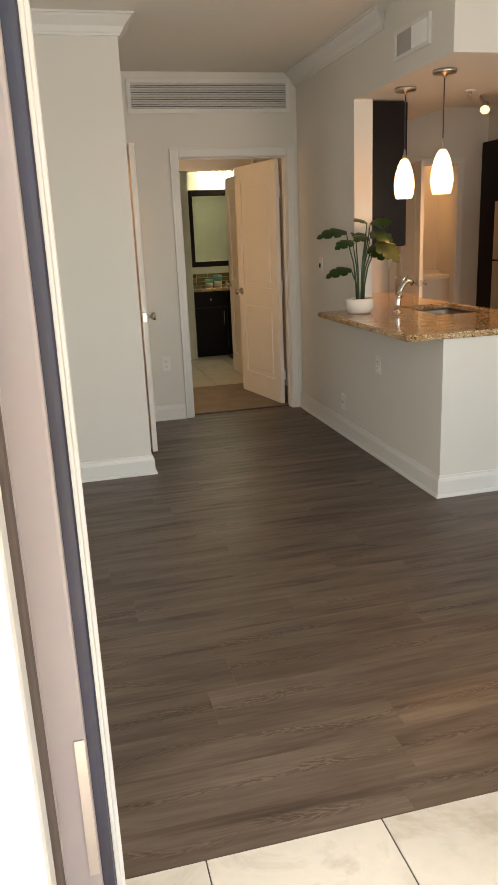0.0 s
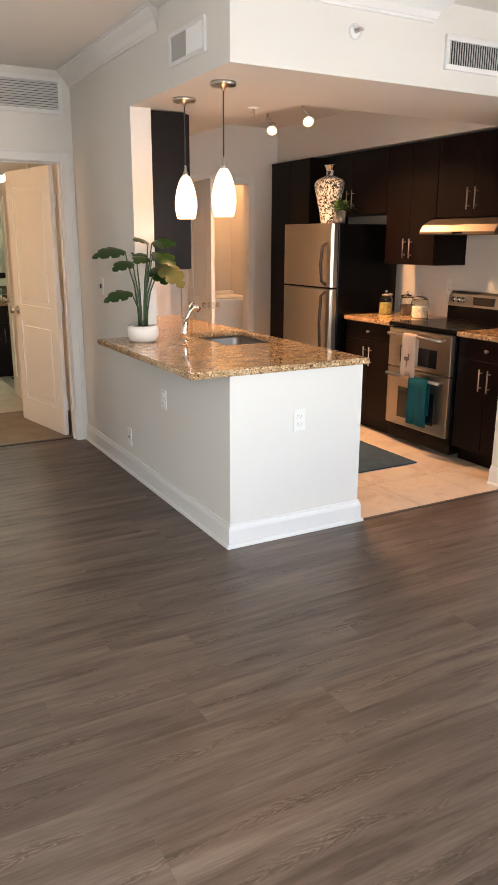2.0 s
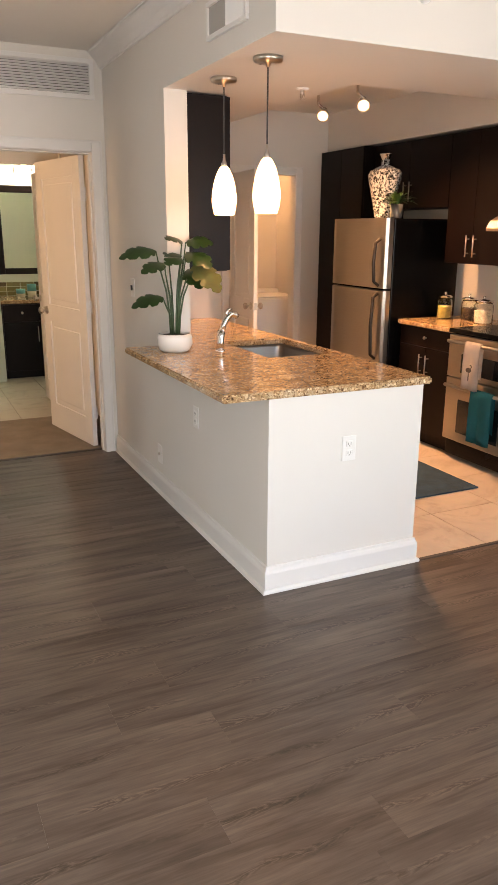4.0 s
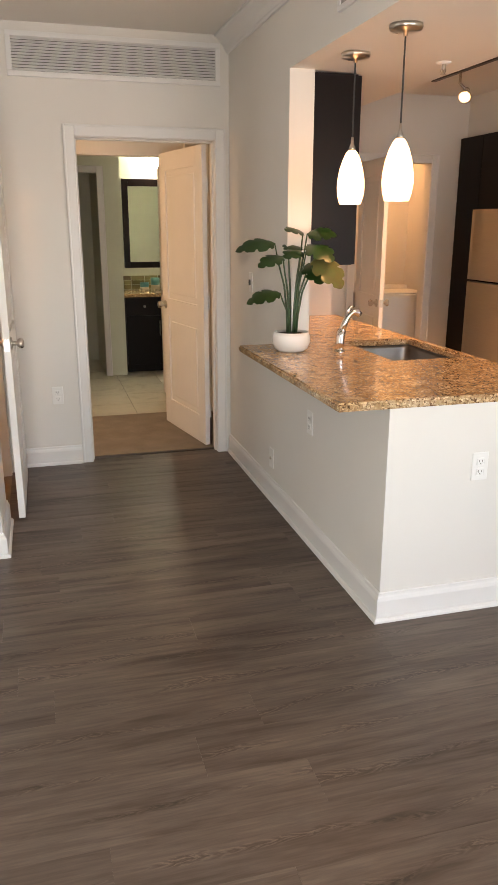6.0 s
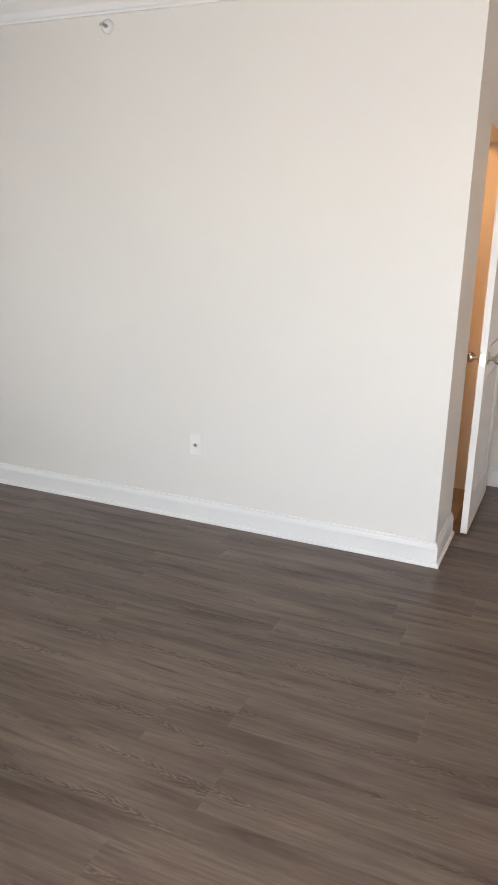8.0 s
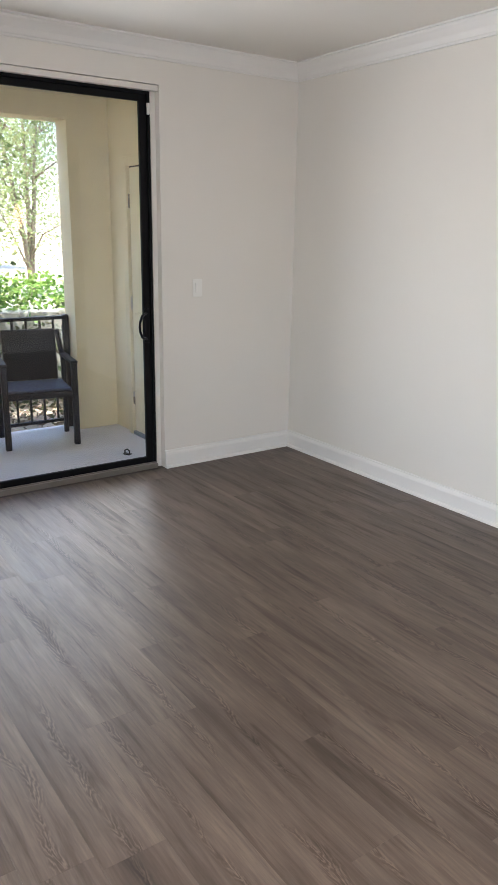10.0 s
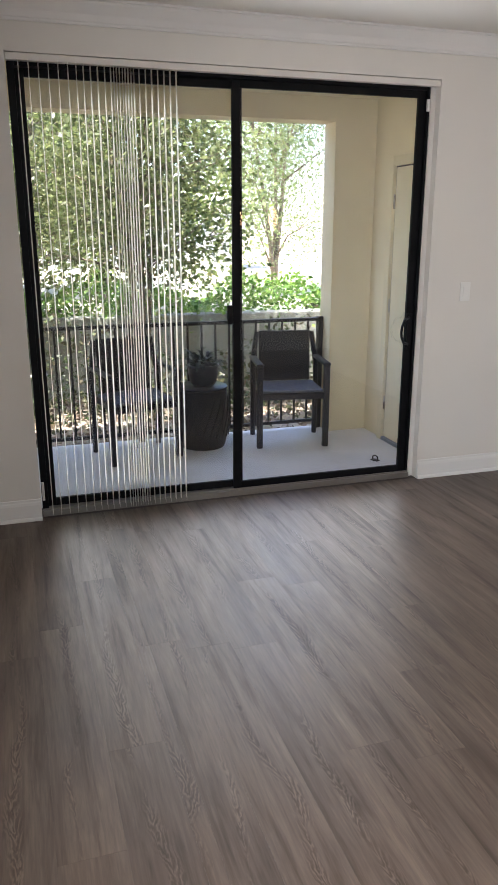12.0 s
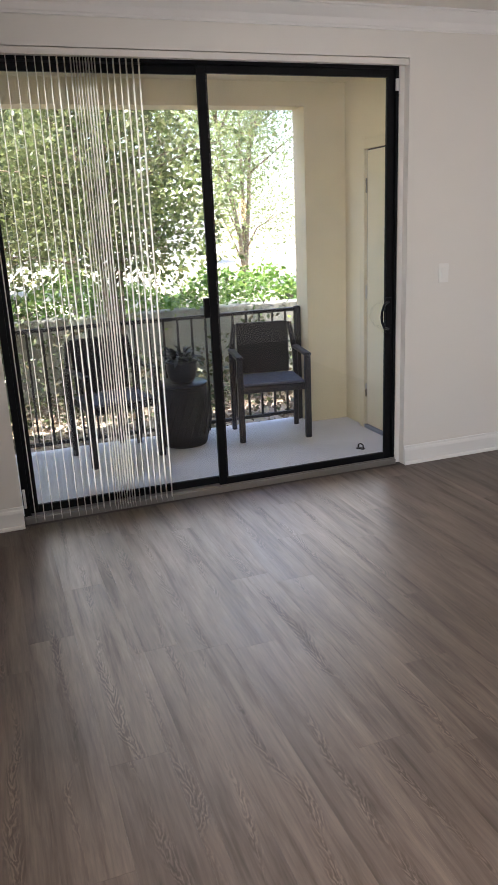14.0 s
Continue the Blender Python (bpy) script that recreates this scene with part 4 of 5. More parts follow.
# vase and small plant on the fridge
def mosaic_mat():
    m, nt, b = base_mat("mirror_mosaic")
    co = nt.nodes.new("ShaderNodeTexCoord").outputs["Object"]
    v = nt.nodes.new("ShaderNodeTexVoronoi")
    v.inputs["Scale"].default_value = 95
    link(nt, co, v.inputs["Vector"])
    c = ramp_node(nt, v.outputs["Color"], ((0.25, (0.02, 0.02, 0.02)), (0.45, (0.30, 0.31, 0.32)), (0.65, (0.75, 0.77, 0.80)))).outputs[0]
    link(nt, c, b.inputs["Base Color"])
    b.inputs["Metallic"].default_value, b.inputs["Roughness"].default_value = 0.35, 0.25
    bump_node(nt, v.outputs["Color"], 0.9, 0.02, b)
    return m


MOSAIC = mosaic_mat()
vs = thing("vase", pose(2.13, 2.29, 1.656), "tall vase covered in silver mirror mosaic", "vase")
bm = lathe(bmesh.new(), ((0, 0), (0.062, 0), (0.070, 0.01), (0.090, 0.10), (0.115, 0.20), (0.138, 0.29), (0.140, 0.325), (0.120, 0.352), (0.070, 0.372), (0.036, 0.385), (0.034, 0.425), (0, 0.425)), 28)
bmesh.ops.transform(bm, matrix=Matrix.Diagonal((0.72, 1.2, 1.0, 1)), verts=bm.verts)
part("belly", bm, MOSAIC, vs)
bm = lathe(bmesh.new(), ((0.033, 0.40), (0.036, 0.425), (0.056, 0.462), (0.060, 0.468), (0.052, 0.468), (0.028, 0.43)), 28)
bmesh.ops.transform(bm, matrix=Matrix.Diagonal((0.62, 1.0, 1.0, 1)), verts=bm.verts)
part("lip", bm, CHROME, vs, "silver flared lip", smooth=True)


def blade_leaf(bm, base, d, up, length, width, droop=0.25, n=6):
    """A pointed leaf from base along d, bending down."""
    d, up = Vector(d).normalized(), Vector(up)
    side = d.cross(up).normalized()
    nrm = side.cross(d).normalized()
    rows = []
    for i in range(n + 1):
        t = i / n
        c = Vector(base) + d * length * t + nrm * length * (0.12 * math.sin(math.pi * t) - droop * t * t)
        w = width * 0.5 * math.sin(math.pi * min(1, t * 0.96 + 0.04)) ** 0.8
        rows.append((bm.verts.new(c - side * w + nrm * w * 0.25), bm.verts.new(c), bm.verts.new(c + side * w + nrm * w * 0.25)))
    for a, b in zip(rows, rows[1:]):
        bm.faces.new((a[0], a[1], b[1], b[0]))
        bm.faces.new((a[1], a[2], b[2], b[1]))


GREEN = leaf_mat("houseplant_leaf", ((0.018, 0.05, 0.014), (0.04, 0.09, 0.02), (0.03, 0.07, 0.018)), 0.32, 0.12)
fp = thing("potted_plant", pose(2.12, 2.105, 1.656), "small green plant in a clear glass pot on the fridge", "plant")
part("pot", lathe(bmesh.new(), ((0, 0), (0.040, 0), (0.045, 0.01), (0.052, 0.10), (0.049, 0.10), (0.042, 0.012), (0, 0.012)), 24), finish("smoky_glass", (0.10, 0.10, 0.10), 0.1, var=0.1, bump=0), fp, smooth=True)
bm = bmesh.new()
rnd = random.Random(5)
for i in range(34):
    a = rnd.random() * 6.283
    el = rnd.uniform(0.2, 1.3)
    blade_leaf(bm, (0.02 * math.cos(a), 0.02 * math.sin(a), 0.10), (math.cos(a) * math.cos(el), math.sin(a) * math.cos(el), math.sin(el)), (0, 0, 1), rnd.uniform(0.08, 0.14), 0.028, 0.3)
part("foliage", bm, GREEN, fp)

JARGLASS = clear_glass("jar_glass", (0.95, 0.98, 0.96))
for (x, y, r, h), col, lab in (((2.45, 1.87, 0.056, 0.155), (0.36, 0.29, 0.08), "glass jar with lid holding yellow pasta"), ((2.54, 1.70, 0.056, 0.150), (0.035, 0.02, 0.015), "glass jar with lid holding dark coffee beans"), ((2.50, 1.50, 0.070, 0.150), (0.70, 0.62, 0.50), "wide glass jar with lid holding flour")):
    j = thing("storage_jar", pose(x, y, 0.921), lab, "jar", "jars on the counter")
    g = part("glass", lathe(bmesh.new(), ((0, 0), (r, 0), (r, h * 0.86), (r * 0.86, h * 0.93), (r * 0.86, h), (r * 0.82, h), (r * 0.82, h * 0.92), (r * 0.95, h * 0.85), (r * 0.95, 0.005), (0, 0.005)), 28), JARGLASS, j, smooth=True)
    g.visible_shadow = False
    part("contents", lathe(bmesh.new(), ((0, 0.006), (r * 0.93, 0.006), (r * 0.93, h * 0.60), (0, h * 0.63)), 24), finish("jar_fill", col, 0.9, var=0.35, big=40, fine=160, bump=0.8, dist=0.01), j)
    part("lid", lathe(bmesh.new(), ((0, h + 0.001), (r * 0.95, h + 0.001), (r * 0.95, h + 0.014), (r * 0.5, h + 0.022), (0.008, h + 0.024), (0.012, h + 0.036), (0.009, h + 0.044), (0, h + 0.045)), 24), CHROME, j, "glassy lid with knob", smooth=True)

single("kitchen_rug", boxm(0.98, 1.855, 0.70, 1.75, 0.001, 0.011, r=0.004), finish("rug_blue", (0.022, 0.052, 0.085), 0.95, var=0.35, big=9, fine=260, bump=0.9, dist=0.005), "dark blue-grey woven kitchen rug on the tiles", "rug")

# pendant lamps
SHADE = glow("opal_glass_lit", (1.0, 0.50, 0.21), PENDANT_E)


def pendant(x, y):
    p = thing("pendant_lamp", pose(x, y, SOF), "lit opal glass pendant lamp on a dark cord over the bar", "lamp", "pendant lamps over the bar")
    part("canopy", lathe(bmesh.new(), ((0, 0), (0.062, 0), (0.064, -0.010), (0.060, -0.020), (0.012, -0.024), (0.008, -0.040), (0, -0.040)), 32), NICKEL, p, "round nickel canopy", smooth=True)
    part("cord", tube(bmesh.new(), ((0, 0, -0.035), (0, 0, -0.345)), 0.0035, 8), SLOT, p, "thin dark cord")
    part("socket_cap", lathe(bmesh.new(), ((0, -0.340), (0.005, -0.340), (0.007, -0.368), (0.014, -0.384), (0.016, -0.397), (0, -0.397)), 20), NICKEL, p, smooth=True)
    part("shade", lathe(bmesh.new(), ((0.014, -0.394), (0.025, -0.406), (0.039, -0.434), (0.052, -0.476), (0.060, -0.523), (0.062, -0.556), (0.057, -0.595), (0.048, -0.625), (0.045, -0.625), (0.054, -0.592), (0.058, -0.555), (0.056, -0.52), (0.046, -0.465), (0.016, -0.41)), 32), SHADE, p, "glowing white opal glass shade", smooth=True)
    return p


pendant(0.185, 0.874)
pendant(0.175, 0.384)

# track lamps
tr = thing("track_light", pose(1.70, 2.42, 2.575), "ceiling track light with two lit spot heads", "lamp")
part("track", boxm(-0.018, 0.018, -0.62, 0.55, -0.022, 0, r=0.003), finish("track_bronze", (0.10, 0.08, 0.065), 0.4, metal=0.5), tr)
SPOTGLOW = glow("spot_lens", (1.0, 0.62, 0.30), 0.7)
for y, ax in ((0.17, -22), (-0.37, 18)):
    hdm = look((0.05, y, -0.155), (-1.0 if y > 0 else -0.75, y - 1.3, -1.25 + 0.004 * ax))
    part("stem", tube(bmesh.new(), ((0, y, -0.02), (0.0, y, -0.09), (0.045, y, -0.125)), 0.010, 10), NICKEL, tr)
    s_ = part("spot_head", lathe(bmesh.new(), ((0, 0.05), (0.022, 0.05), (0.028, 0.03), (0.032, 0.0), (0.046, -0.035), (0.047, -0.05), (0.041, -0.05), (0.038, -0.034), (0, -0.034)), 24), NICKEL, tr, "swivelling nickel spot head", smooth=True)
    s_.matrix_basis = hdm
    l_ = part("lens", lathe(bmesh.new(), ((0, -0.040), (0.040, -0.040), (0.036, -0.050), (0, -0.054)), 24), SPOTGLOW, s_, "glowing lamp lens")

# monstera-like plant on the bar
pp = thing("potted_plant", pose(0.012, 1.165, 0.920), "split-leaf house plant in a white round pot on the bar", "plant")
part("pot", lathe(bmesh.new(), ((0, 0), (0.066, 0), (0.084, 0.012), (0.098, 0.045), (0.096, 0.075), (0.088, 0.098), (0.082, 0.098), (0.088, 0.07), (0.08, 0.05), (0, 0.05)), 40), finish("white_ceramic", (0.80, 0.78, 0.74), 0.25, var=0.02, bump=0.0), pp, "white glazed ceramic bowl", smooth=True)
part("soil", lathe(bmesh.new(), ((0.089, 0.084), (0.05, 0.092), (0, 0.094)), 24), finish("soil", (0.03, 0.02, 0.014), 0.95, var=0.4, fine=120, bump=0.9, dist=0.01), pp, "dark soil")
LEAFV = leaf_mat("split_leaf", ((0.010, 0.032, 0.007), (0.017, 0.048, 0.009), (0.030, 0.058, 0.010)), 0.3, 0.12)
LEAFY = leaf_mat("split_leaf_golden", ((0.06, 0.075, 0.016), (0.16, 0.15, 0.05), (0.10, 0.105, 0.03)), 0.3, 0.15)
STEM = finish("plant_stem", (0.04, 0.075, 0.03), 0.45, var=0.15)


def lobed_leaf(bm, c, d, nrm, ln, wd):
    """A broad split leaf: lobes along both sides of a midrib from c along d."""
    d, nrm = Vector(d).normalized(), Vector(nrm).normalized()
    side = d.cross(nrm).normalized()
    nrm = side.cross(d).normalized()
    c = Vector(c)
    n = 30
    mid, lft, rgt = [], [], []
    for i in range(n + 1):
        t = i / n
        env = math.sin(math.pi * (0.06 + 0.94 * t) ** 0.75) ** 0.7
        lobe = 1.0 - 0.34 * max(0.0, math.sin(t * 6 * math.pi - 0.6)) ** 3
        w = wd * 0.5 * max(0.02, env) * lobe
        bend = -0.30 * ln * t * t + 0.06 * ln * math.sin(math.pi * t)
        p = c + d * ln * t + nrm * bend
        sweep = d * (w * 0.25)
        mid.append(bm.verts.new(p))
        lft.append(bm.verts.new(p - side * w - nrm * w * 0.28 + sweep))
        rgt.append(bm.verts.new(p + side * w - nrm * w * 0.28 + sweep))
    for i in range(n):
        bm.faces.new((lft[i], mid[i], mid[i + 1], lft[i + 1]))
        bm.faces.new((mid[i], rgt[i], rgt[i + 1], mid[i + 1]))


RV, FV = Vector((0.956, -0.29, 0)), Vector((-0.29, -0.956, 0))
for u, z, fwd, du, dz, df, ln, wd, mt in (
        (-0.09, 0.535, 0.02, -1.0, 0.05, 0.25, 0.19, 0.13, LEAFV), (-0.05, 0.475, 0.07, -0.8, -0.1, 0.6, 0.14, 0.11, LEAFV),
        (-0.06, 0.295, 0.03, -1.0, -0.05, 0.3, 0.17, 0.12, LEAFV), (0.05, 0.585, -0.02, -0.5, 0.25, 0.5, 0.11, 0.10, LEAFV),
        (0.07, 0.58, 0.0, 1.0, 0.2, 0.2, 0.14, 0.13, LEAFV), (0.07, 0.53, 0.05, 0.7, -0.2, 0.8, 0.17, 0.14, LEAFV),
        (0.11, 0.47, 0.06, 0.75, -0.55, 0.7, 0.20, 0.16, LEAFY), (0.04, 0.50, 0.04, -0.6, 0.0, 0.8, 0.12, 0.11, LEAFV),
        (0.08, 0.44, 0.0, 0.4, -0.4, 0.9, 0.15, 0.13, LEAFV), (-0.02, 0.50, -0.05, 0.3, 0.3, -0.6, 0.13, 0.11, LEAFV)):
    tip = RV * u + FV * fwd + Vector((0, 0, z))
    root = RV * (u * 0.22) + FV * (fwd * 0.2) + Vector((0, 0, 0.085))
    mids = root.lerp(tip, 0.5) + Vector((0, 0, 0.02)) - RV * (u * 0.16)
    st = part("stem", tube(bmesh.new(), (root, root.lerp(mids, 0.5) - RV * (u * 0.05), mids, mids.lerp(tip, 0.6) + RV * (u * 0.04), tip), [0.006, 0.0055, 0.005, 0.004, 0.003], 8), STEM, pp, smooth=True)
    bm = bmesh.new()
    lobed_leaf(bm, tip, RV * du + FV * df + Vector((0, 0, dz)), Vector((0, 0, 1)) + FV * 0.55, ln, wd)
    part("leaf", bm, mt, pp, "glossy split leaf", smooth=True)

# laundry
wm = thing("washing_machine", pose(2.06, 4.25, 0), "white washing machine in the laundry closet", "washer")
part("body", boxm(-0.32, 0.32, -0.33, 0.33, 0.01, 0.92, r=0.015), PLATE, wm)
part("lid", boxm(-0.27, 0.27, -0.30, 0.12, 0.921, 0.935, r=0.005), PLATE, wm)
part("control_panel", boxm(-0.32, 0.32, 0.24, 0.33, 0.921, 0.965, r=0.01), PLATE, wm)

# ---- bathroom ----
vn = thing("vanity", pose(-0.36, 5.50, 0), "dark espresso bathroom vanity under the mirror", "vanity")
part("body", boxm(0, 1.30, 0.02, 0.545, 0.08, 0.805), ESPRESSO, vn)
part("toe_kick", boxm(0, 1.30, 0.07, 0.545, 0, 0.08), ESPRESSO, vn)
for x0, x1, z0, z1 in ((0.01, 0.40, 0.62, 0.795), (0.41, 0.85, 0.62, 0.795), (0.86, 1.29, 0.62, 0.795)):
    f = part("drawer_front", boxm(x0, x1, 0, 0.02, z0, z1, r=0.002), ESPRESSO, vn)
    k = part("knob", lathe(bmesh.new(), ((0, 0), (0.006, 0), (0.006, 0.012), (0.014, 0.018), (0.011, 0.026), (0, 0.027)), 14), NICKEL, f, smooth=True)
    k.matrix_basis = pose((x0 + x1) / 2, 0, 0.71, 90)
for x0, x1 in ((0.01, 0.40), (0.41, 0.85), (0.86, 1.29)):
    f = part("door", boxm(x0, x1, 0, 0.02, 0.09, 0.612, r=0.002), ESPRESSO, vn)
    bar_handle(f, x1 - 0.04, 0.40, 0.56)
part("countertop", boxm(-0.01, 1.34, -0.03, 0.545, 0.808, 0.845, r=0.006), GRANITE, vn, "brown granite top")
bs = thing("backsplash", pose(-0.37, 6.05, 0.846), "green and brown mosaic backsplash behind the vanity", "tiles", kind="structure")
MOS = [finish("mosaic_" + str(i), c, 0.2, var=0.15, bump=0.0) for i, c in enumerate(((0.16, 0.14, 0.05), (0.10, 0.08, 0.04), (0.22, 0.20, 0.09)))]
rnd = random.Random(2)
for r_ in range(3):
    for c_ in range(9):
        part("tile", boxm(c_ * 0.15 + 0.003, c_ * 0.15 + 0.147, -0.008, 0.0, r_ * 0.05 + 0.002, r_ * 0.05 + 0.048), rnd.choice(MOS), bs)
mr = thing("wall_mirror", pose(0.24, 6.05, 1.08), "dark framed mirror above the bathroom vanity", "mirror")
mirror = finish("mirror_glass", (0.85, 0.88, 0.85), 0.02, metal=1.0, var=0.01, rvar=0.0, bump=0.0)
for q in ((-0.525, -0.46, -0.03, 0, 0, 0.935), (0.46, 0.525, -0.03, 0, 0, 0.935), (-0.46, 0.46, -0.03, 0, 0, 0.065), (-0.46, 0.46, -0.03, 0, 0.86, 0.935)):
    part("frame_bar", boxm(*q, r=0.004), ESPRESSO, mr, "wide dark wood bar")
part("glass", boxm(-0.46, 0.46, -0.012, -0.004, 0.065, 0.86), mirror, mr, "mirror glass")
bl = thing("bath_light", pose(0.25, 6.05, 2.17), "lit white vanity light above the mirror", "lamp")
part("back_plate", boxm(-0.30, 0.30, -0.02, 0, -0.03, 0.03, r=0.004), NICKEL, bl)
BGLOW = glow("vanity_shade_lit", (1.0, 0.93, 0.75), BATH_W)
for x in (-0.20, 0.0, 0.20):
    sh = part("shade", lathe(bmesh.new(), ((0.0, 0.055), (0.03, 0.05), (0.055, 0.02), (0.06, -0.02), (0.05, -0.05), (0, -0.055)), 20), BGLOW, bl, "glowing white glass shade", smooth=True)
    sh.matrix_basis = pose(x, -0.085, 0)
for x, h, lab in ((-0.10, 0.085, "short teal and cream bathroom cup"), (0.02, 0.135, "tall teal and cream bathroom tumbler")):
    cu = thing("bath_cup", pose(x, 5.85, 0.846), lab, "cup")
    part("lower_band", lathe(bmesh.new(), ((0, 0), (0.045, 0), (0.050, h * 0.45), (0, h * 0.45)), 20), finish("cream_glaze", (0.5, 0.46, 0.33), 0.3), cu, smooth=True)
    part("upper_band", lathe(bmesh.new(), ((0, h * 0.45), (0.050, h * 0.45), (0.050, h), (0.045, h), (0.044, h * 0.6), (0, h * 0.6)), 20), finish("teal_glaze", (0.10, 0.30, 0.28), 0.3), cu, smooth=True)
single("bath_mat", boxm(0.02, 0.75, 4.95, 5.46, 0.001, 0.014, r=0.005), finish("mat_dark", (0.03, 0.035, 0.035), 0.95, var=0.3, fine=200, bump=0.8), "dark bath mat before the vanity", "mat")

# ---- sliding door ----
XS = -5.172
sd = thing("door_5", pose(0, 0, 0), "black aluminium sliding glass door to the balcony, closed", "sliding door", kind="structure")
Y0, Y1, YM, ZT = -2.412, -0.056, -1.200, 2.400


def bar(parent, name, q, mat=None, r=0.003, label=""):
    return part(name, boxm(*q, r=r), mat or BLACKALU, parent, label)


bar(sd, "outer_stile", (XS - 0.09, XS, Y0, Y0 + 0.035, 0.0, ZT))
bar(sd, "outer_stile", (XS - 0.09, XS, Y1 - 0.016, Y1, 0.0, ZT))
bar(sd, "head_rail", (XS - 0.09, XS, Y0 + 0.035, Y1 - 0.016, ZT - 0.035, ZT))
TRACKM = finish("track_metal", (0.30, 0.28, 0.26), 0.4, metal=0.7)
bar(sd, "sill_track", (XS - 0.10, -5.150, Y0, Y1, -0.004, 0.030), TRACKM, 0.002, "grey metal sill track")
bar(sd, "track_rib", (XS - 0.004, XS + 0.004, Y0, Y1, 0.030, 0.038), TRACKM, 0.001)
for nm, ya, yb, xo, lab, gm in (("fixed_panel", Y0 + 0.035, YM + 0.012, XS - 0.075, "fixed glass panel", SCREENGLASS), ("sliding_panel", YM - 0.055, Y1 - 0.016, XS - 0.035, "sliding glass panel", GLASS)):
    st_ = part(nm, boxm(xo - 0.014, xo + 0.014, ya, ya + 0.045, 0.02, ZT - 0.035, r=0.003), BLACKALU, sd, lab)
    bar(st_, "stile", (xo - 0.014, xo + 0.014, yb - 0.045, yb, 0.02, ZT - 0.035))
    bar(st_, "bottom_rail", (xo - 0.014, xo + 0.014, ya + 0.045, yb - 0.045, 0.02, 0.072))
    bar(st_, "top_rail", (xo - 0.014, xo + 0.014, ya + 0.045, yb - 0.045, ZT - 0.075, ZT - 0.035))
    g = part("pane", boxm(xo - 0.003, xo + 0.003, ya + 0.040, yb - 0.040, 0.066, ZT - 0.07), gm, st_, "clear window glass")
    g.visible_shadow = False
pl = part("pull_plate", boxm(XS - 0.021, XS - 0.004, Y1 - 0.064, Y1 - 0.026, 0.86, 1.08, r=0.004), BLACKALU, sd, "black lock plate")
part("pull_handle", tube(bmesh.new(), ((XS - 0.006, Y1 - 0.05, 0.885), (XS + 0.020, Y1 - 0.095, 0.90), (XS + 0.034, Y1 - 0.118, 0.94), (XS + 0.036, Y1 - 0.122, 0.97), (XS + 0.034, Y1 - 0.118, 1.00), (XS + 0.020, Y1 - 0.095, 1.04), (XS - 0.006, Y1 - 0.05, 1.055)), 0.008, 10), BLACKALU, pl, "curved black pull handle", smooth=True)
bar(sd, "latch_box", (XS - 0.062, XS - 0.030, YM - 0.085, YM - 0.05, 1.05, 1.16), None, 0.004, "small black latch box")
part("bumper", boxm(XS - 0.004, XS + 0.012, Y1 - 0.022, Y1 - 0.004, 2.25, 2.315, r=0.003), TRIM, sd, "white roller guide")
part("bumper", boxm(XS - 0.004, XS + 0.012, Y0 + 0.002, Y0 + 0.016, 0.09, 0.20, r=0.003), TRIM, sd, "white roller guide")

VANE = leaf_mat("blind_vane", ((0.80, 0.775, 0.71), (0.84, 0.81, 0.75)), 0.5, 0.45)
vb_ = thing("vertical_blind", pose(-5.108, 0, 0), "cream vertical blind with vanes turned open", "blind")
part("head_track", boxm(-0.05, -0.012, -2.417, -0.024, 2.378, 2.411, r=0.003), WALL, vb_, "cream head track")
ys_ = [-2.36 + 0.047 * i for i in range(6)] + [-2.085 + 0.035 * i for i in range(5)] + [-1.915 + 0.0145 * i for i in range(9)] + [-1.772 + 0.032 * i for i in range(7)]
rnd = random.Random(11)
for i, y in enumerate(ys_):
    ang = rnd.uniform(-1.5, 1.5) + (-3 if i < 12 else -6)
    bm = bmesh.new()
    n = 4
    rows = []
    for z in (0.03, 1.2, 2.374):
        rows.append([bm.verts.new(((k / n - 0.5) * 0.085 - 0.004, 0.004 * math.sin(math.pi * k / n), z)) for k in range(n + 1)])
    for a, b in zip(rows, rows[1:]):
        for k in range(n):
            bm.faces.new((a[k], a[k + 1], b[k + 1], b[k]))
    bmesh.ops.solidify(bm, geom=bm.faces[:], thickness=0.0012)
    v_ = part("vane", bm, VANE, vb_, smooth=False)
    v_.matrix_basis = pose(0.0, y, 0, 0, 0, ang)

# ---- balcony ----
single("balcony_floor", boxm(-6.66, -5.30, -3.0, 0.45, -0.20, -0.02), CONC, "pale grey concrete balcony floor", "floor", "structure")
wall("wall_balcony", "tan stucco walls and beam around the balcony", (
    (-6.66, -5.30, 0.25, 0.45, -0.02, 2.6), (-6.66, -6.45, -0.085, 0.25, -0.02, 2.6), (-6.66, -6.45, -3.0, -0.085, 2.355, 2.6), (-6.66, -5.30, -3.15, -3.0, -0.02, 2.6)), STUCCO)
single("ceiling_balcony", boxm(-6.66, -5.30, -3.0, 0.25, 2.52, 2.6), finish("balcony_ceiling_paint", (0.74, 0.66, 0.48), 0.9, fine=150, bump=0.2), "tan painted balcony ceiling", "ceiling", "structure")
wall("wall_outside", "tan stucco outer wall of the building", ((-5.46, -5.302, -9.0, -3.15, -0.3, 6.0), (-5.46, -5.302, 0.45, 8.0, -0.3, 6.0), (-6.66, -5.302, -9.0, 8.0, 2.602, 6.0)), STUCCO)
CREAM = finish("cream_door", (0.76, 0.67, 0.47), 0.5, var=0.04, fine=120)
cd = thing("door_6", pose(-5.72, 0.25, -0.02), "cream painted storage door on the balcony", "door", kind="structure")
part("leaf", boxm(-0.365, 0.365, -0.010, 0.0, 0.03, 2.035, r=0.003), CREAM, cd)
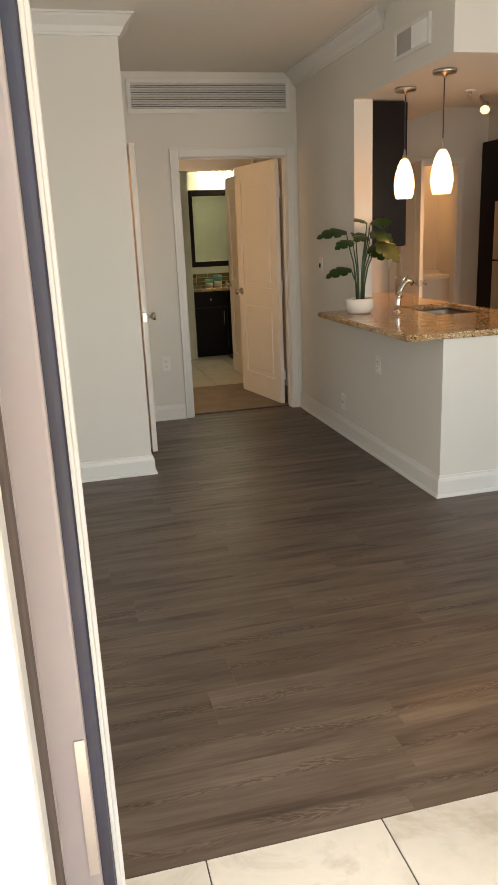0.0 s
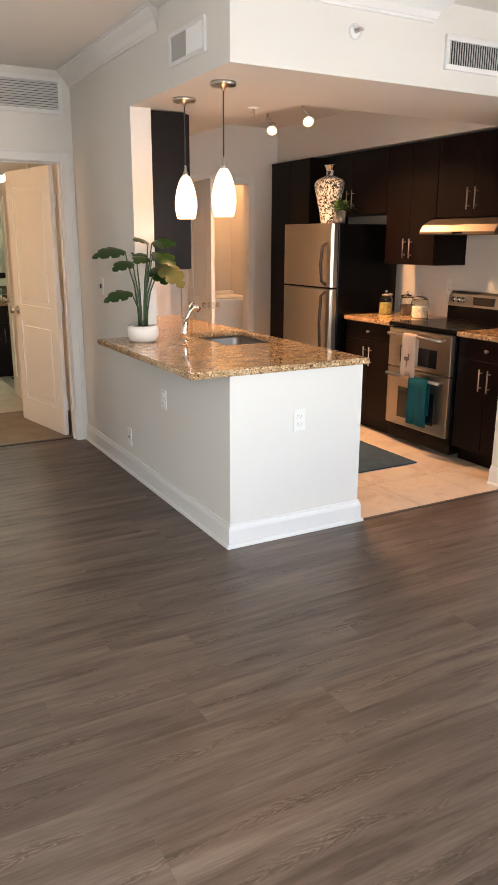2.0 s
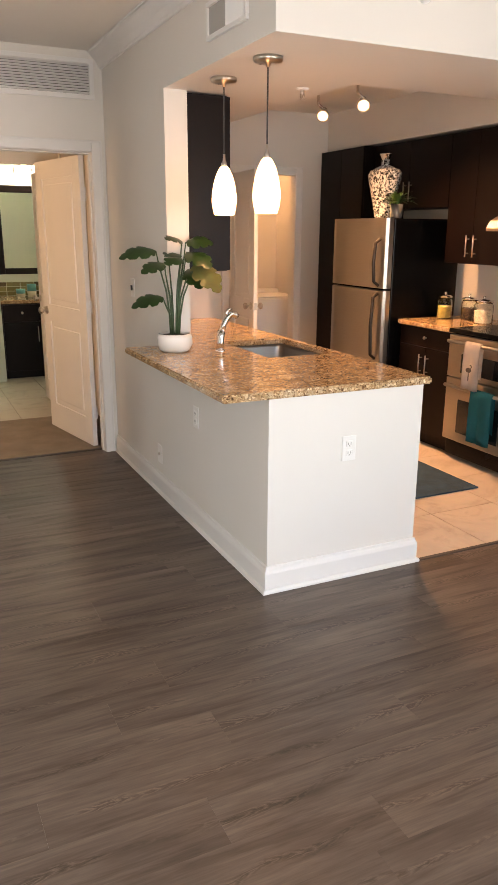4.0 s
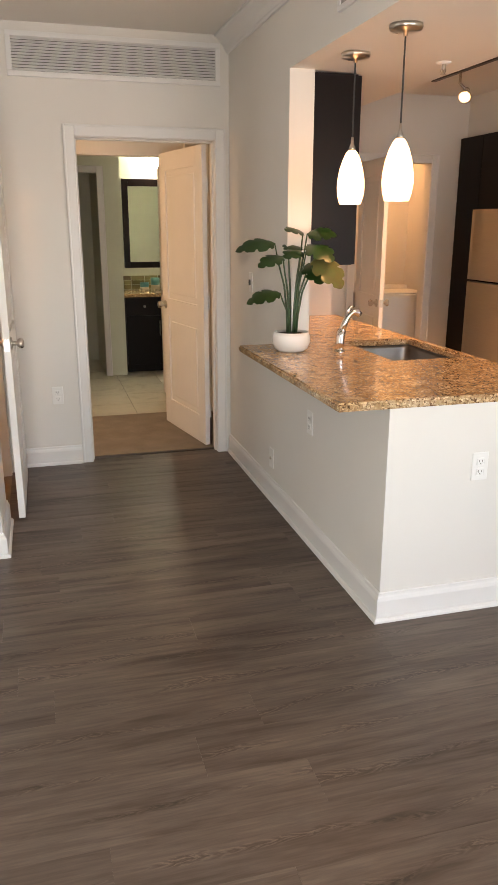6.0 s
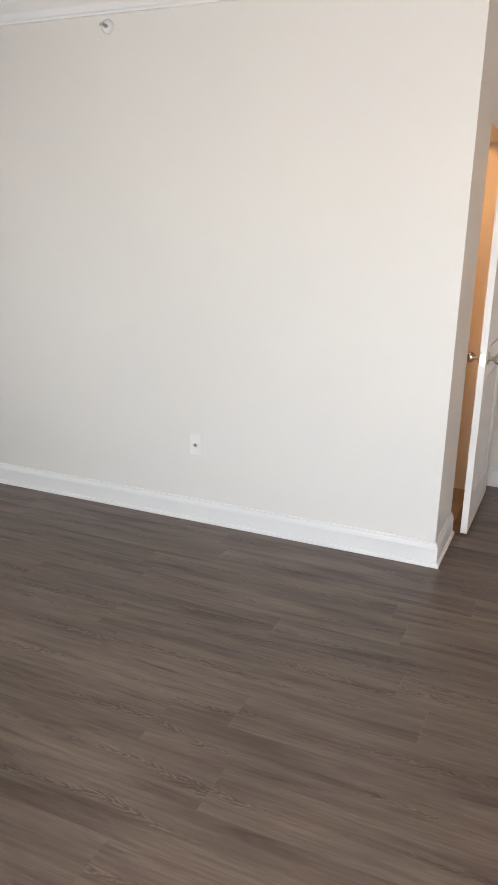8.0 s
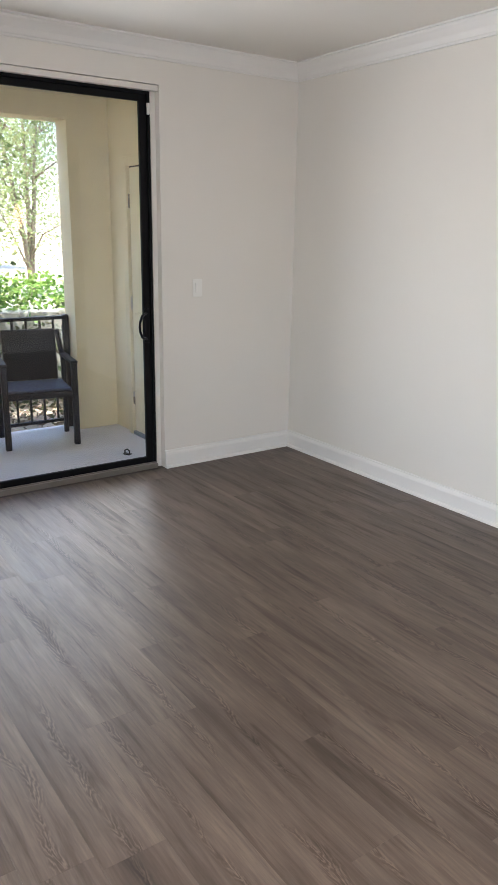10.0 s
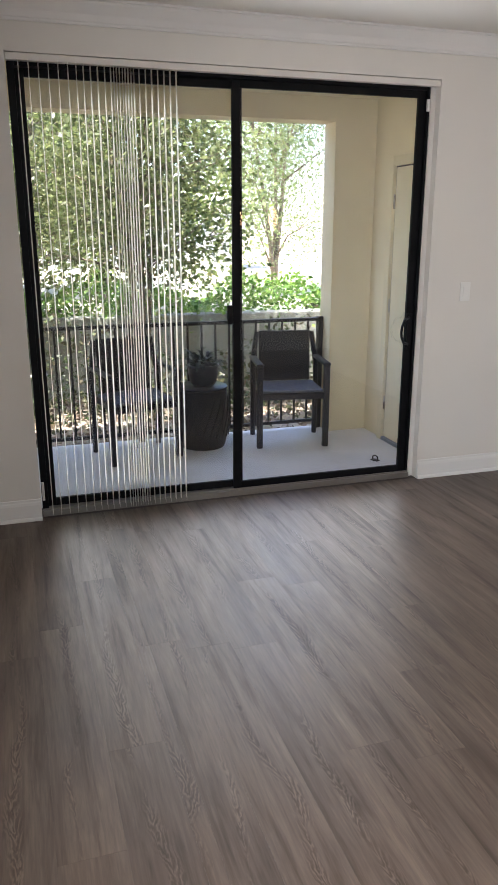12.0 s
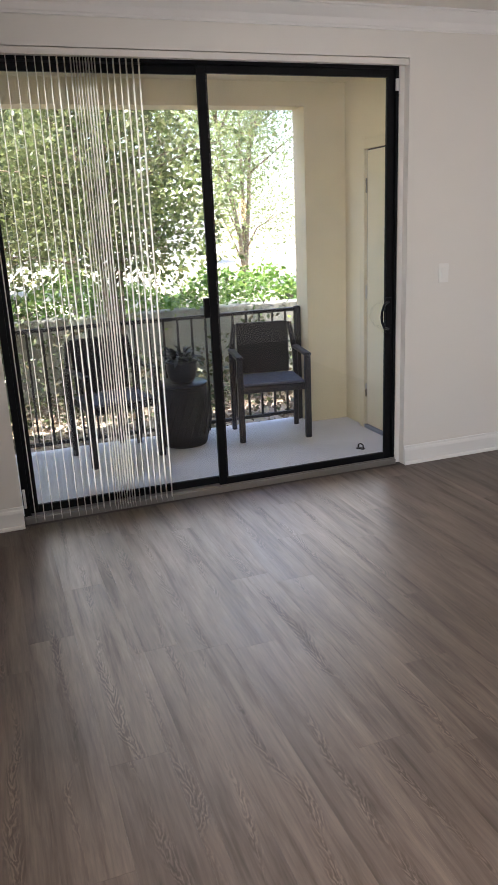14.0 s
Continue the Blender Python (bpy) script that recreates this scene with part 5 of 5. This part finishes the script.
for q in ((-0.440, -0.372, -0.034, 0, 0, 2.115), (0.372, 0.440, -0.034, 0, 0, 2.115), (-0.372, 0.372, -0.034, 0, 2.045, 2.115)):
    part("casing", boxm(*q, r=0.005), STUCCO, cd)
# brown strips paint the shadow line round the leaf; there is no real gap
for q in ((-0.372, -0.365, -0.006, 0, 0.03, 2.045), (-0.365, 0.372, -0.006, 0, 2.035, 2.045)):
    part("shadow_gap", boxm(*q), SHADOWB, cd, "dark brown strip painted as the shadow gap round the leaf")
part("threshold", boxm(-0.372, 0.372, -0.03, 0, 0, 0.028, r=0.004), finish("grey_sill", (0.25, 0.27, 0.32), 0.5), cd, "grey metal threshold")
for z in (0.3, 1.05, 1.8):
    part("hinge", tube(bmesh.new(), ((-0.366, -0.016, z - 0.05), (-0.366, -0.016, z + 0.05)), 0.008, 8), NICKEL, cd, "steel hinge")

rl = thing("balcony_railing", pose(-6.60, 0, -0.02), "black iron balcony railing with upright bars", "railing")
part("top_rail", boxm(-0.022, 0.022, -2.99, -0.09, 0.895, 0.922, r=0.004), IRON, rl)
part("bottom_rail", boxm(-0.014, 0.014, -2.99, -0.09, 0.055, 0.08, r=0.003), IRON, rl)
base_b = boxm(-0.0075, 0.0075, -0.0075, 0.0075, 0.08, 0.90)
me_b = mesh_of("baluster", base_b, IRON)
for i in range(25):
    o = new("baluster", me_b)
    o.parent = rl
    o.matrix_basis = pose(0, -0.215 - i * 0.111, 0)
for y in (-0.113, -1.60, -2.97):
    part("post", boxm(-0.022, 0.022, y - 0.022, y + 0.022, 0.0, 0.93, r=0.003), IRON, rl)

WICKER = finish("dark_wicker", (0.012, 0.013, 0.017), 0.5, var=0.3, big=30, fine=260, bump=0.9, dist=0.006)
CHFR = finish("dark_chair_frame", (0.012, 0.013, 0.018), 0.42, var=0.2, fine=200, bump=0.2)


def patio_chair(m, label):
    """Faces +x; origin on the floor at the seat's middle."""
    c = thing("patio_chair", m, label, "chair", "patio chairs")
    w, d = 0.254, 0.19
    for y in (-w, w):
        part("front_leg", boxm(d - 0.022, d + 0.022, y - 0.022, y + 0.022, 0, 0.625, r=0.006), CHFR, c)
        part("back_leg", tube(bmesh.new(), ((-d - 0.02, y, 0), (-d, y, 0.40), (-d - 0.012, y, 0.60), (-d - 0.045, y * 0.86, 0.83)), [0.020, 0.022, 0.022, 0.020], 8), CHFR, c)
        part("arm", boxm(-d - 0.03, d + 0.03, y - 0.026, y + 0.026, 0.625, 0.65, r=0.008), CHFR, c)
    part("seat_frame", boxm(-d, d + 0.02, -w + 0.02, w - 0.02, 0.375, 0.425, r=0.008), CHFR, c)
    part("seat", boxm(-d, d + 0.01, -w + 0.025, w - 0.025, 0.426, 0.446, r=0.008), finish("seat_weave", (0.09, 0.10, 0.14), 0.6, var=0.25, big=30, fine=220, bump=0.8, dist=0.004), c, "blue-grey woven seat")
    bk = part("backrest", boxm(-0.016, 0.016, -w + 0.050, w - 0.050, 0.0, 0.395, r=0.010), WICKER, c, "dark woven back panel")
    bk.matrix_basis = pose(-d - 0.004, 0, 0.447, 0, -6, 0)
    return c


ch = patio_chair(pose(-6.29, -0.49, -0.02, 0, 0, -10), "dark woven patio armchair beside the railing")
c2 = copy_thing(ch, pose(-6.27, -1.685, -0.02, 0, 0, 12))
tagged(c2, "dark woven patio armchair behind the vertical blind")

dt = thing("drum_table", pose(-6.365, -1.165, -0.02), "dark woven drum side table between the chairs", "side table")
part("body", lathe(bmesh.new(), ((0, 0.0), (0.165, 0.0), (0.175, 0.02), (0.198, 0.14), (0.205, 0.24), (0.200, 0.34), (0.188, 0.445), (0.180, 0.452), (0, 0.452)), 40), WICKER, dt, smooth=True)
part("top", lathe(bmesh.new(), ((0, 0.453), (0.192, 0.453), (0.196, 0.463), (0.188, 0.472), (0, 0.472)), 40), CHFR, dt, "flat dark top", smooth=True)
for k in range(22):
    bm = bmesh.new()
    a0 = 2 * math.pi * k / 22
    pts = [((0.199 + 0.008 * math.sin(math.pi * t)) * math.cos(a0 + 0.55 * t), (0.199 + 0.008 * math.sin(math.pi * t)) * math.sin(a0 + 0.55 * t), 0.09 + 0.30 * t) for t in (0, 0.25, 0.5, 0.75, 1.0)]
    part("raised_rib", tube(bm, pts, 0.006, 6), WICKER, dt)
pt = thing("potted_plant", pose(-6.355, -1.155, 0.452), "dark round pot with a trailing succulent on the side table", "plant")
part("pot", lathe(bmesh.new(), ((0, 0), (0.075, 0), (0.098, 0.03), (0.112, 0.09), (0.112, 0.135), (0.118, 0.14), (0.118, 0.16), (0.104, 0.16), (0.10, 0.12), (0, 0.12)), 32), finish("dark_glaze", (0.03, 0.032, 0.04), 0.35, var=0.2), pt, "dark glazed pot", smooth=True)
bm = bmesh.new()
rnd = random.Random(8)
for i in range(70):
    a, rr_ = rnd.random() * 6.283, rnd.uniform(0.0, 0.09)
    el = rnd.uniform(-0.2, 1.2)
    blade_leaf(bm, (rr_ * math.cos(a), rr_ * math.sin(a), 0.15 + rnd.random() * 0.04), (math.cos(a) * math.cos(el), math.sin(a) * math.cos(el), math.sin(el)), (0, 0, 1), rnd.uniform(0.06, 0.15), 0.030, 0.35, 4)
part("foliage", bm, leaf_mat("succulent", ((0.02, 0.03, 0.02), (0.04, 0.05, 0.035), (0.03, 0.03, 0.03)), 0.5, 0.1), pt)
single("floor_latch", tube(bxs(bmesh.new(), -0.03, 0.03, -0.018, 0.018, 0, 0.008, r=0.003), ((-0.02, 0, 0.008), (-0.02, 0, 0.03), (0.0, 0, 0.04), (0.02, 0, 0.03), (0.02, 0, 0.008)), 0.005, 8), finish("latch_dark", (0.04, 0.035, 0.03), 0.4, metal=0.6), "small dark metal catch on the balcony floor", "catch", m=pose(-5.60, -0.075, -0.02, 0, 0, 30))

# ---- outside ----
bm = bmesh.new()
bmesh.ops.create_grid(bm, x_segments=2, y_segments=2, size=1500)
single("ground", bm, finish("dry_ground", (0.36, 0.30, 0.23), 0.95, var=0.3, big=1.2, fine=30, bump=0.6, dist=0.03), "dry brown soil and mulch ground", "ground", "structure", m=pose(0, 0, -0.22))
single("pavement", boxm(-40, -10.6, -30, 30, -0.30, -0.19), finish("sunlit_paving", (0.40, 0.36, 0.28), 0.9, var=0.1, big=0.6, fine=30), "pale sunlit paved walk beyond the hedge", "pavement", "structure")
single("garden_wall", boxm(-9.45, -9.25, -12, 9, -0.25, 0.66, r=0.02), finish("weathered_wall", (0.27, 0.28, 0.25), 0.9, var=0.2, big=1.5, fine=60, bump=0.4), "low weathered grey garden wall", "garden wall")


def leaf_cloud(name, n, place, size, cols, label, category, seed, through_light=0.45, parent=None, kind=""):
    """Many small folded leaves; place(rng) gives a point."""
    rng = np.random.default_rng(seed)
    p = place(rng, n)
    n = len(p)
    d = rng.normal(size=(n, 3)) * (1, 1, 0.6) + (0, 0, -0.25)
    d /= np.linalg.norm(d, axis=1)[:, None]
    s = np.cross(d, rng.normal(size=(n, 3)))
    s /= np.linalg.norm(s, axis=1)[:, None]
    ln = size * rng.uniform(0.6, 1.3, n)[:, None]
    q = np.stack([p, p + d * ln * 0.5 + s * ln * 0.27, p + d * ln, p + d * ln * 0.5 - s * ln * 0.27], axis=1).reshape(-1, 3)
    me = bpy.data.meshes.new(name)
    me.from_pydata(q.tolist(), [], (np.arange(n)[:, None] * 4 + np.arange(4)).tolist())
    me.materials.append(leaf_mat(name + "_leaf", cols, 0.4, through_light))
    ob = new(name, me)
    if parent:
        ob.parent = parent
        return ob
    return tagged(ob, label, category, "", kind)


BARK = finish("bark", (0.20, 0.16, 0.12), 0.9, var=0.3, big=5, fine=60, bump=0.8, dist=0.01)


def tree(m, seed, height, spread, trunks, leaves, size, cols, label, low=0.35, flat=1.0):
    """Tapered stems that fork into limbs, with leaves clumped round the limb ends."""
    rnd = random.Random(seed)
    t = thing("tree", m, label, "tree", "garden trees")
    bm = bmesh.new()
    ends = []
    for k in range(trunks):
        a = 2 * math.pi * (k + rnd.random() * 0.6) / trunks
        lean = rnd.uniform(0.15, 0.5) * spread
        pts, p = [], Vector((0.06 * math.cos(a), 0.06 * math.sin(a), 0))
        n = 7
        for i in range(n + 1):
            f = i / n
            pts.append(Vector((math.cos(a) * lean * f ** 1.4 + rnd.uniform(-0.05, 0.05) * f, math.sin(a) * lean * f ** 1.4 + rnd.uniform(-0.05, 0.05) * f, height * 0.8 * f)))
        r0 = 0.035 * height / 3 / math.sqrt(trunks) * 1.7
        tube(bm, pts, [r0 * (1 - 0.75 * i / n) for i in range(n + 1)], 8)
        for j in range(9):
            f = rnd.uniform(low, 1.0)
            i = min(n - 1, int(f * n))
            b = pts[i].lerp(pts[i + 1], f * n - i)
            az, el, ln = rnd.random() * 6.283, rnd.uniform(0.1, 1.0), spread * rnd.uniform(0.35, 0.8)
            d = Vector((math.cos(az) * math.cos(el), math.sin(az) * math.cos(el), math.sin(el) * flat))
            e = b + d * ln
            mid = b.lerp(e, 0.5) + Vector((rnd.uniform(-0.06, 0.06), rnd.uniform(-0.06, 0.06), 0.05)) * spread
            tube(bm, (b, mid, e), [r0 * 0.4, r0 * 0.25, r0 * 0.1], 6)
            ends += [mid, e, b.lerp(e, 0.75)]
            for _ in range(2):
                e2 = e + Vector((rnd.uniform(-1, 1), rnd.uniform(-1, 1), rnd.uniform(-0.5, 0.8))) * spread * 0.3
                tube(bm, (mid.lerp(e, 0.5), e2), [r0 * 0.16, r0 * 0.06], 5)
                ends += [e2, mid.lerp(e2, 0.7)]
    part("trunk", bm, BARK, t, "forked grey-brown stems", smooth=True)
    E = np.array([tuple(e) for e in ends])

    def place(rng, n):
        c = E[rng.integers(0, len(E), n)]
        return c + rng.normal(size=(n, 3)) * spread * 0.16
    leaf_cloud("crown", leaves, place, size, cols, "", "", seed, 0.6, parent=t)
    return t


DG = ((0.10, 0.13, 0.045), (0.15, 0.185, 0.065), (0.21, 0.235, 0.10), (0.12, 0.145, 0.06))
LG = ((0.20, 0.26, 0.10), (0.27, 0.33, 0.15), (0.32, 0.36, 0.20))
tree(pose(-8.5, -1.25, -0.22), 4, 4.0, 1.3, 5, 14500, 0.066, DG, "leafy multi-stemmed tree close behind the railing")
tree(pose(-8.9, -3.5, -0.22), 9, 4.2, 1.35, 5, 16000, 0.066, DG, "leafy garden tree behind the railing", 0.25)
tree(pose(-10.6, -2.2, -0.22), 21, 4.6, 1.6, 3, 14000, 0.066, DG, "leafy tree beyond the garden wall", 0.3)
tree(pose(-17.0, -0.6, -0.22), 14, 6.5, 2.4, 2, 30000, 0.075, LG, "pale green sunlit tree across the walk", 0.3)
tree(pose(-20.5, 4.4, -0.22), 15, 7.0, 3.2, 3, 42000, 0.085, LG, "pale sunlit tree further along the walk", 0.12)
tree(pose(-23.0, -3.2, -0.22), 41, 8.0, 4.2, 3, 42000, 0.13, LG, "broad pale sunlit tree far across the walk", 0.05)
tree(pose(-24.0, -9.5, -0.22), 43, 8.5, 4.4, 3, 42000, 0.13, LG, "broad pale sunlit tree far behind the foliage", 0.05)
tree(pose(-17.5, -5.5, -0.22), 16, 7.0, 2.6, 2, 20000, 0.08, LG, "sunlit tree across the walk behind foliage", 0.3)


def hedge_place(rng, n):
    y = rng.uniform(-9, 5, n)
    top = 0.95 + 0.12 * np.sin(y * 3.1) + 0.08 * np.sin(y * 7.7 + 1)
    z = 0.45 + (top - 0.45) * rng.uniform(0, 1, n) ** 0.6
    x = -9.75 + rng.normal(size=n) * 0.22 + 0.25 * (z > 0.66) * rng.uniform(0, 1, n)
    return np.stack([x, y, z], 1)


leaf_cloud("hedge", 17000, hedge_place, 0.075, ((0.08, 0.17, 0.03), (0.15, 0.28, 0.05), (0.25, 0.38, 0.09)), "bright green leafy hedge along the garden wall", "hedge", 31, 0.4, kind="stuff")


def shrub_place(rng, n):
    y = rng.uniform(-6, 1.5, n)
    z = -0.2 + rng.uniform(0, 1, n) ** 1.6 * (0.75 + 0.25 * np.sin(y * 2.3))
    return np.stack([-8.3 + rng.normal(size=n) * 0.35, y, z], 1)


leaf_cloud("shrubs", 6000, shrub_place, 0.07, ((0.04, 0.07, 0.025), (0.09, 0.11, 0.05), (0.12, 0.10, 0.06)), "low dark shrubs behind the railing", "shrub", 32, 0.3, kind="stuff")


def litter_place(rng, n):
    return np.stack([rng.uniform(-9.2, -6.8, n), rng.uniform(-6, 2, n), rng.uniform(-0.215, -0.19, n)], 1)


leaf_cloud("leaf_litter", 6000, litter_place, 0.08, ((0.10, 0.07, 0.045), (0.20, 0.15, 0.10), (0.30, 0.26, 0.20)), "dry fallen leaves on the soil", "leaves", 33, 0.1, kind="stuff")
def far_place(rng, n):
    k = 240
    y0 = rng.uniform(-17, 1.6, k)
    c = np.stack([rng.uniform(-17, -13.5, k), y0, rng.uniform(1.5, 6.0, k) - np.clip(y0 + 1.0, 0, 3) * 0.5], 1)
    return c[rng.integers(0, k, n)] + rng.normal(size=(n, 3)) * (0.42, 0.42, 0.34)


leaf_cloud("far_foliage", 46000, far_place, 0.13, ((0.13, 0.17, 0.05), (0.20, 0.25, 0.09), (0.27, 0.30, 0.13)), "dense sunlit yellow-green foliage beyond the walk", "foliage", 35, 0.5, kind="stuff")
hs = thing("house", pose(-34, 2.5, -0.22), "pale house across the walk, seen through trees", "house")
HW = finish("pale_render", (0.78, 0.76, 0.72), 0.9, var=0.06, big=0.5, fine=20)
bm = bmesh.new()
for q in ((-4, 0, -5, -1.4, 0, 2.9), (-4, 0, 0.4, 5, 0, 2.9), (-4, 0, -1.4, 0.4, 0, 1.0), (-4, 0, -1.4, 0.4, 2.4, 2.9)):
    bxs(bm, *q)
part("wall", bm, HW, hs)
wi = part("window", boxm(-0.15, -0.08, -1.4, 0.4, 1.0, 2.4), finish("far_glass", (0.10, 0.11, 0.12), 0.1, bump=0), hs, "dark window")
part("window_sill", boxm(-0.1, 0.1, -1.5, 0.5, 0.92, 1.0, r=0.01), HW, wi)
part("roof", prism(bmesh.new(), ((-4.4, 2.9), (0.5, 2.9), (-2.0, 3.7)), (0, -5.4), (0, 5.4), (1, 0)), finish("roof_tiles", (0.55, 0.50, 0.44), 0.9, var=0.2, fine=12), hs)

# ---- floor pieces ----
PW, PL, G = 0.182, 1.22, 0.0004
shared = {}


def piece_mesh(name, lx, ly, mat, t=0.0055, bev=0.0):
    key = (name, round(lx, 3), round(ly, 3))
    if key not in shared:
        shared[key] = mesh_of(name, boxm(-lx / 2, lx / 2, -ly / 2, ly / 2, -t, 0, r=bev, seg=1), mat)
    return shared[key]


def lay(name, parent, mat, x0, x1, y0, y1, z=0.0, bev=0.0, t=0.0055, gap=G):
    o = new(name, piece_mesh(name, x1 - x0 - gap, y1 - y0 - gap, mat, t, bev))
    o.parent = parent
    o.matrix_basis = pose((x0 + x1) / 2, (y0 + y1) / 2, z)
    return o


rnd = random.Random(17)
ROW0 = -2.855
PADX0, PADX1, PADY = -2.19, -0.80, -2.075
row = 0
while ROW0 + row * PW < 2.53:
    ya = ROW0 + row * PW
    yb = ya + PW
    for lo, hi in ((ya, yb),):
        cuts = sorted({lo, hi} | {c for c in (PADY, 0.0, 1.045, 2.53) if lo < c < hi})
        start = -5.115 - rnd.uniform(0, PL)
        for a, b in zip(cuts, cuts[1:]):
            mid = (a + b) / 2
            if mid > 2.53:
                continue
            if mid < PADY:
                spans = ((-5.115, PADX0), (PADX1, 2.90))
            elif mid < 0.0:
                spans = ((-5.115, 2.90),)
            elif mid < 1.045:
                spans = ((-5.115, 0.013),)
            else:
                spans = ((-1.47, 0.013),)
            for s0, s1 in spans:
                x = start
                while x < s1:
                    p0, p1 = max(x, s0), min(x + PL, s1)
                    if p1 - p0 > 0.02:
                        lay("plank", floor, PLANK, p0, p1, a, b)
                    x += PL
    row += 1
single("floor_closet", boxm(-2.6, -1.47, 1.20, 2.43, -0.05, -0.001), CARPET, "beige carpet inside the closet", "carpet", "structure")

entry = single("floor_entry", boxm(PADX0, PADX1, -3.05, PADY, -0.05, -0.0035), GROUT, "grout bed of the marble tiled entry", "floor", "structure")
TS = 0.4615
xs = [-0.80 - 0.0025] + [x for x in (-1.265 + TS, -1.265, -1.265 - TS, -1.265 - 2 * TS) if PADX0 < x < PADX1] + [PADX0]
ys = [PADY, PADY - TS, PADY - 2 * TS, -3.05]
for xa, xb in zip(xs[1:], xs):
    for ya, yb in zip(ys[1:], ys):
        if xb - xa > 0.02 and yb - ya > 0.02:
            lay("tile", entry, TILE, xa, xb, ya, yb, 0.001, 0.0012, 0.006, 0.004)
kf = bpy.data.objects["floor_kitchen"]
bf = bpy.data.objects["floor_bath"]
for i in range(6):
    for j in range(11):
        xa, ya = 0.84 + i * 0.457, 0.012 + j * 0.457
        xb, yb = min(xa + 0.457, 2.755), min(ya + 0.457, 4.79)
        if xb - xa > 0.03 and yb - ya > 0.03:
            lay("tile", kf, KTILE, xa, xb, ya, yb, 0.0, 0.0012, 0.006, 0.004)
for i in range(9):
    for j in range(7):
        xa, ya = -2.49 + i * 0.40, 3.675 + j * 0.40
        lay("tile", bf, BTILE, xa, min(xa + 0.40, 0.995), ya, ya + 0.40, 0.002, 0.0012, 0.006, 0.004)
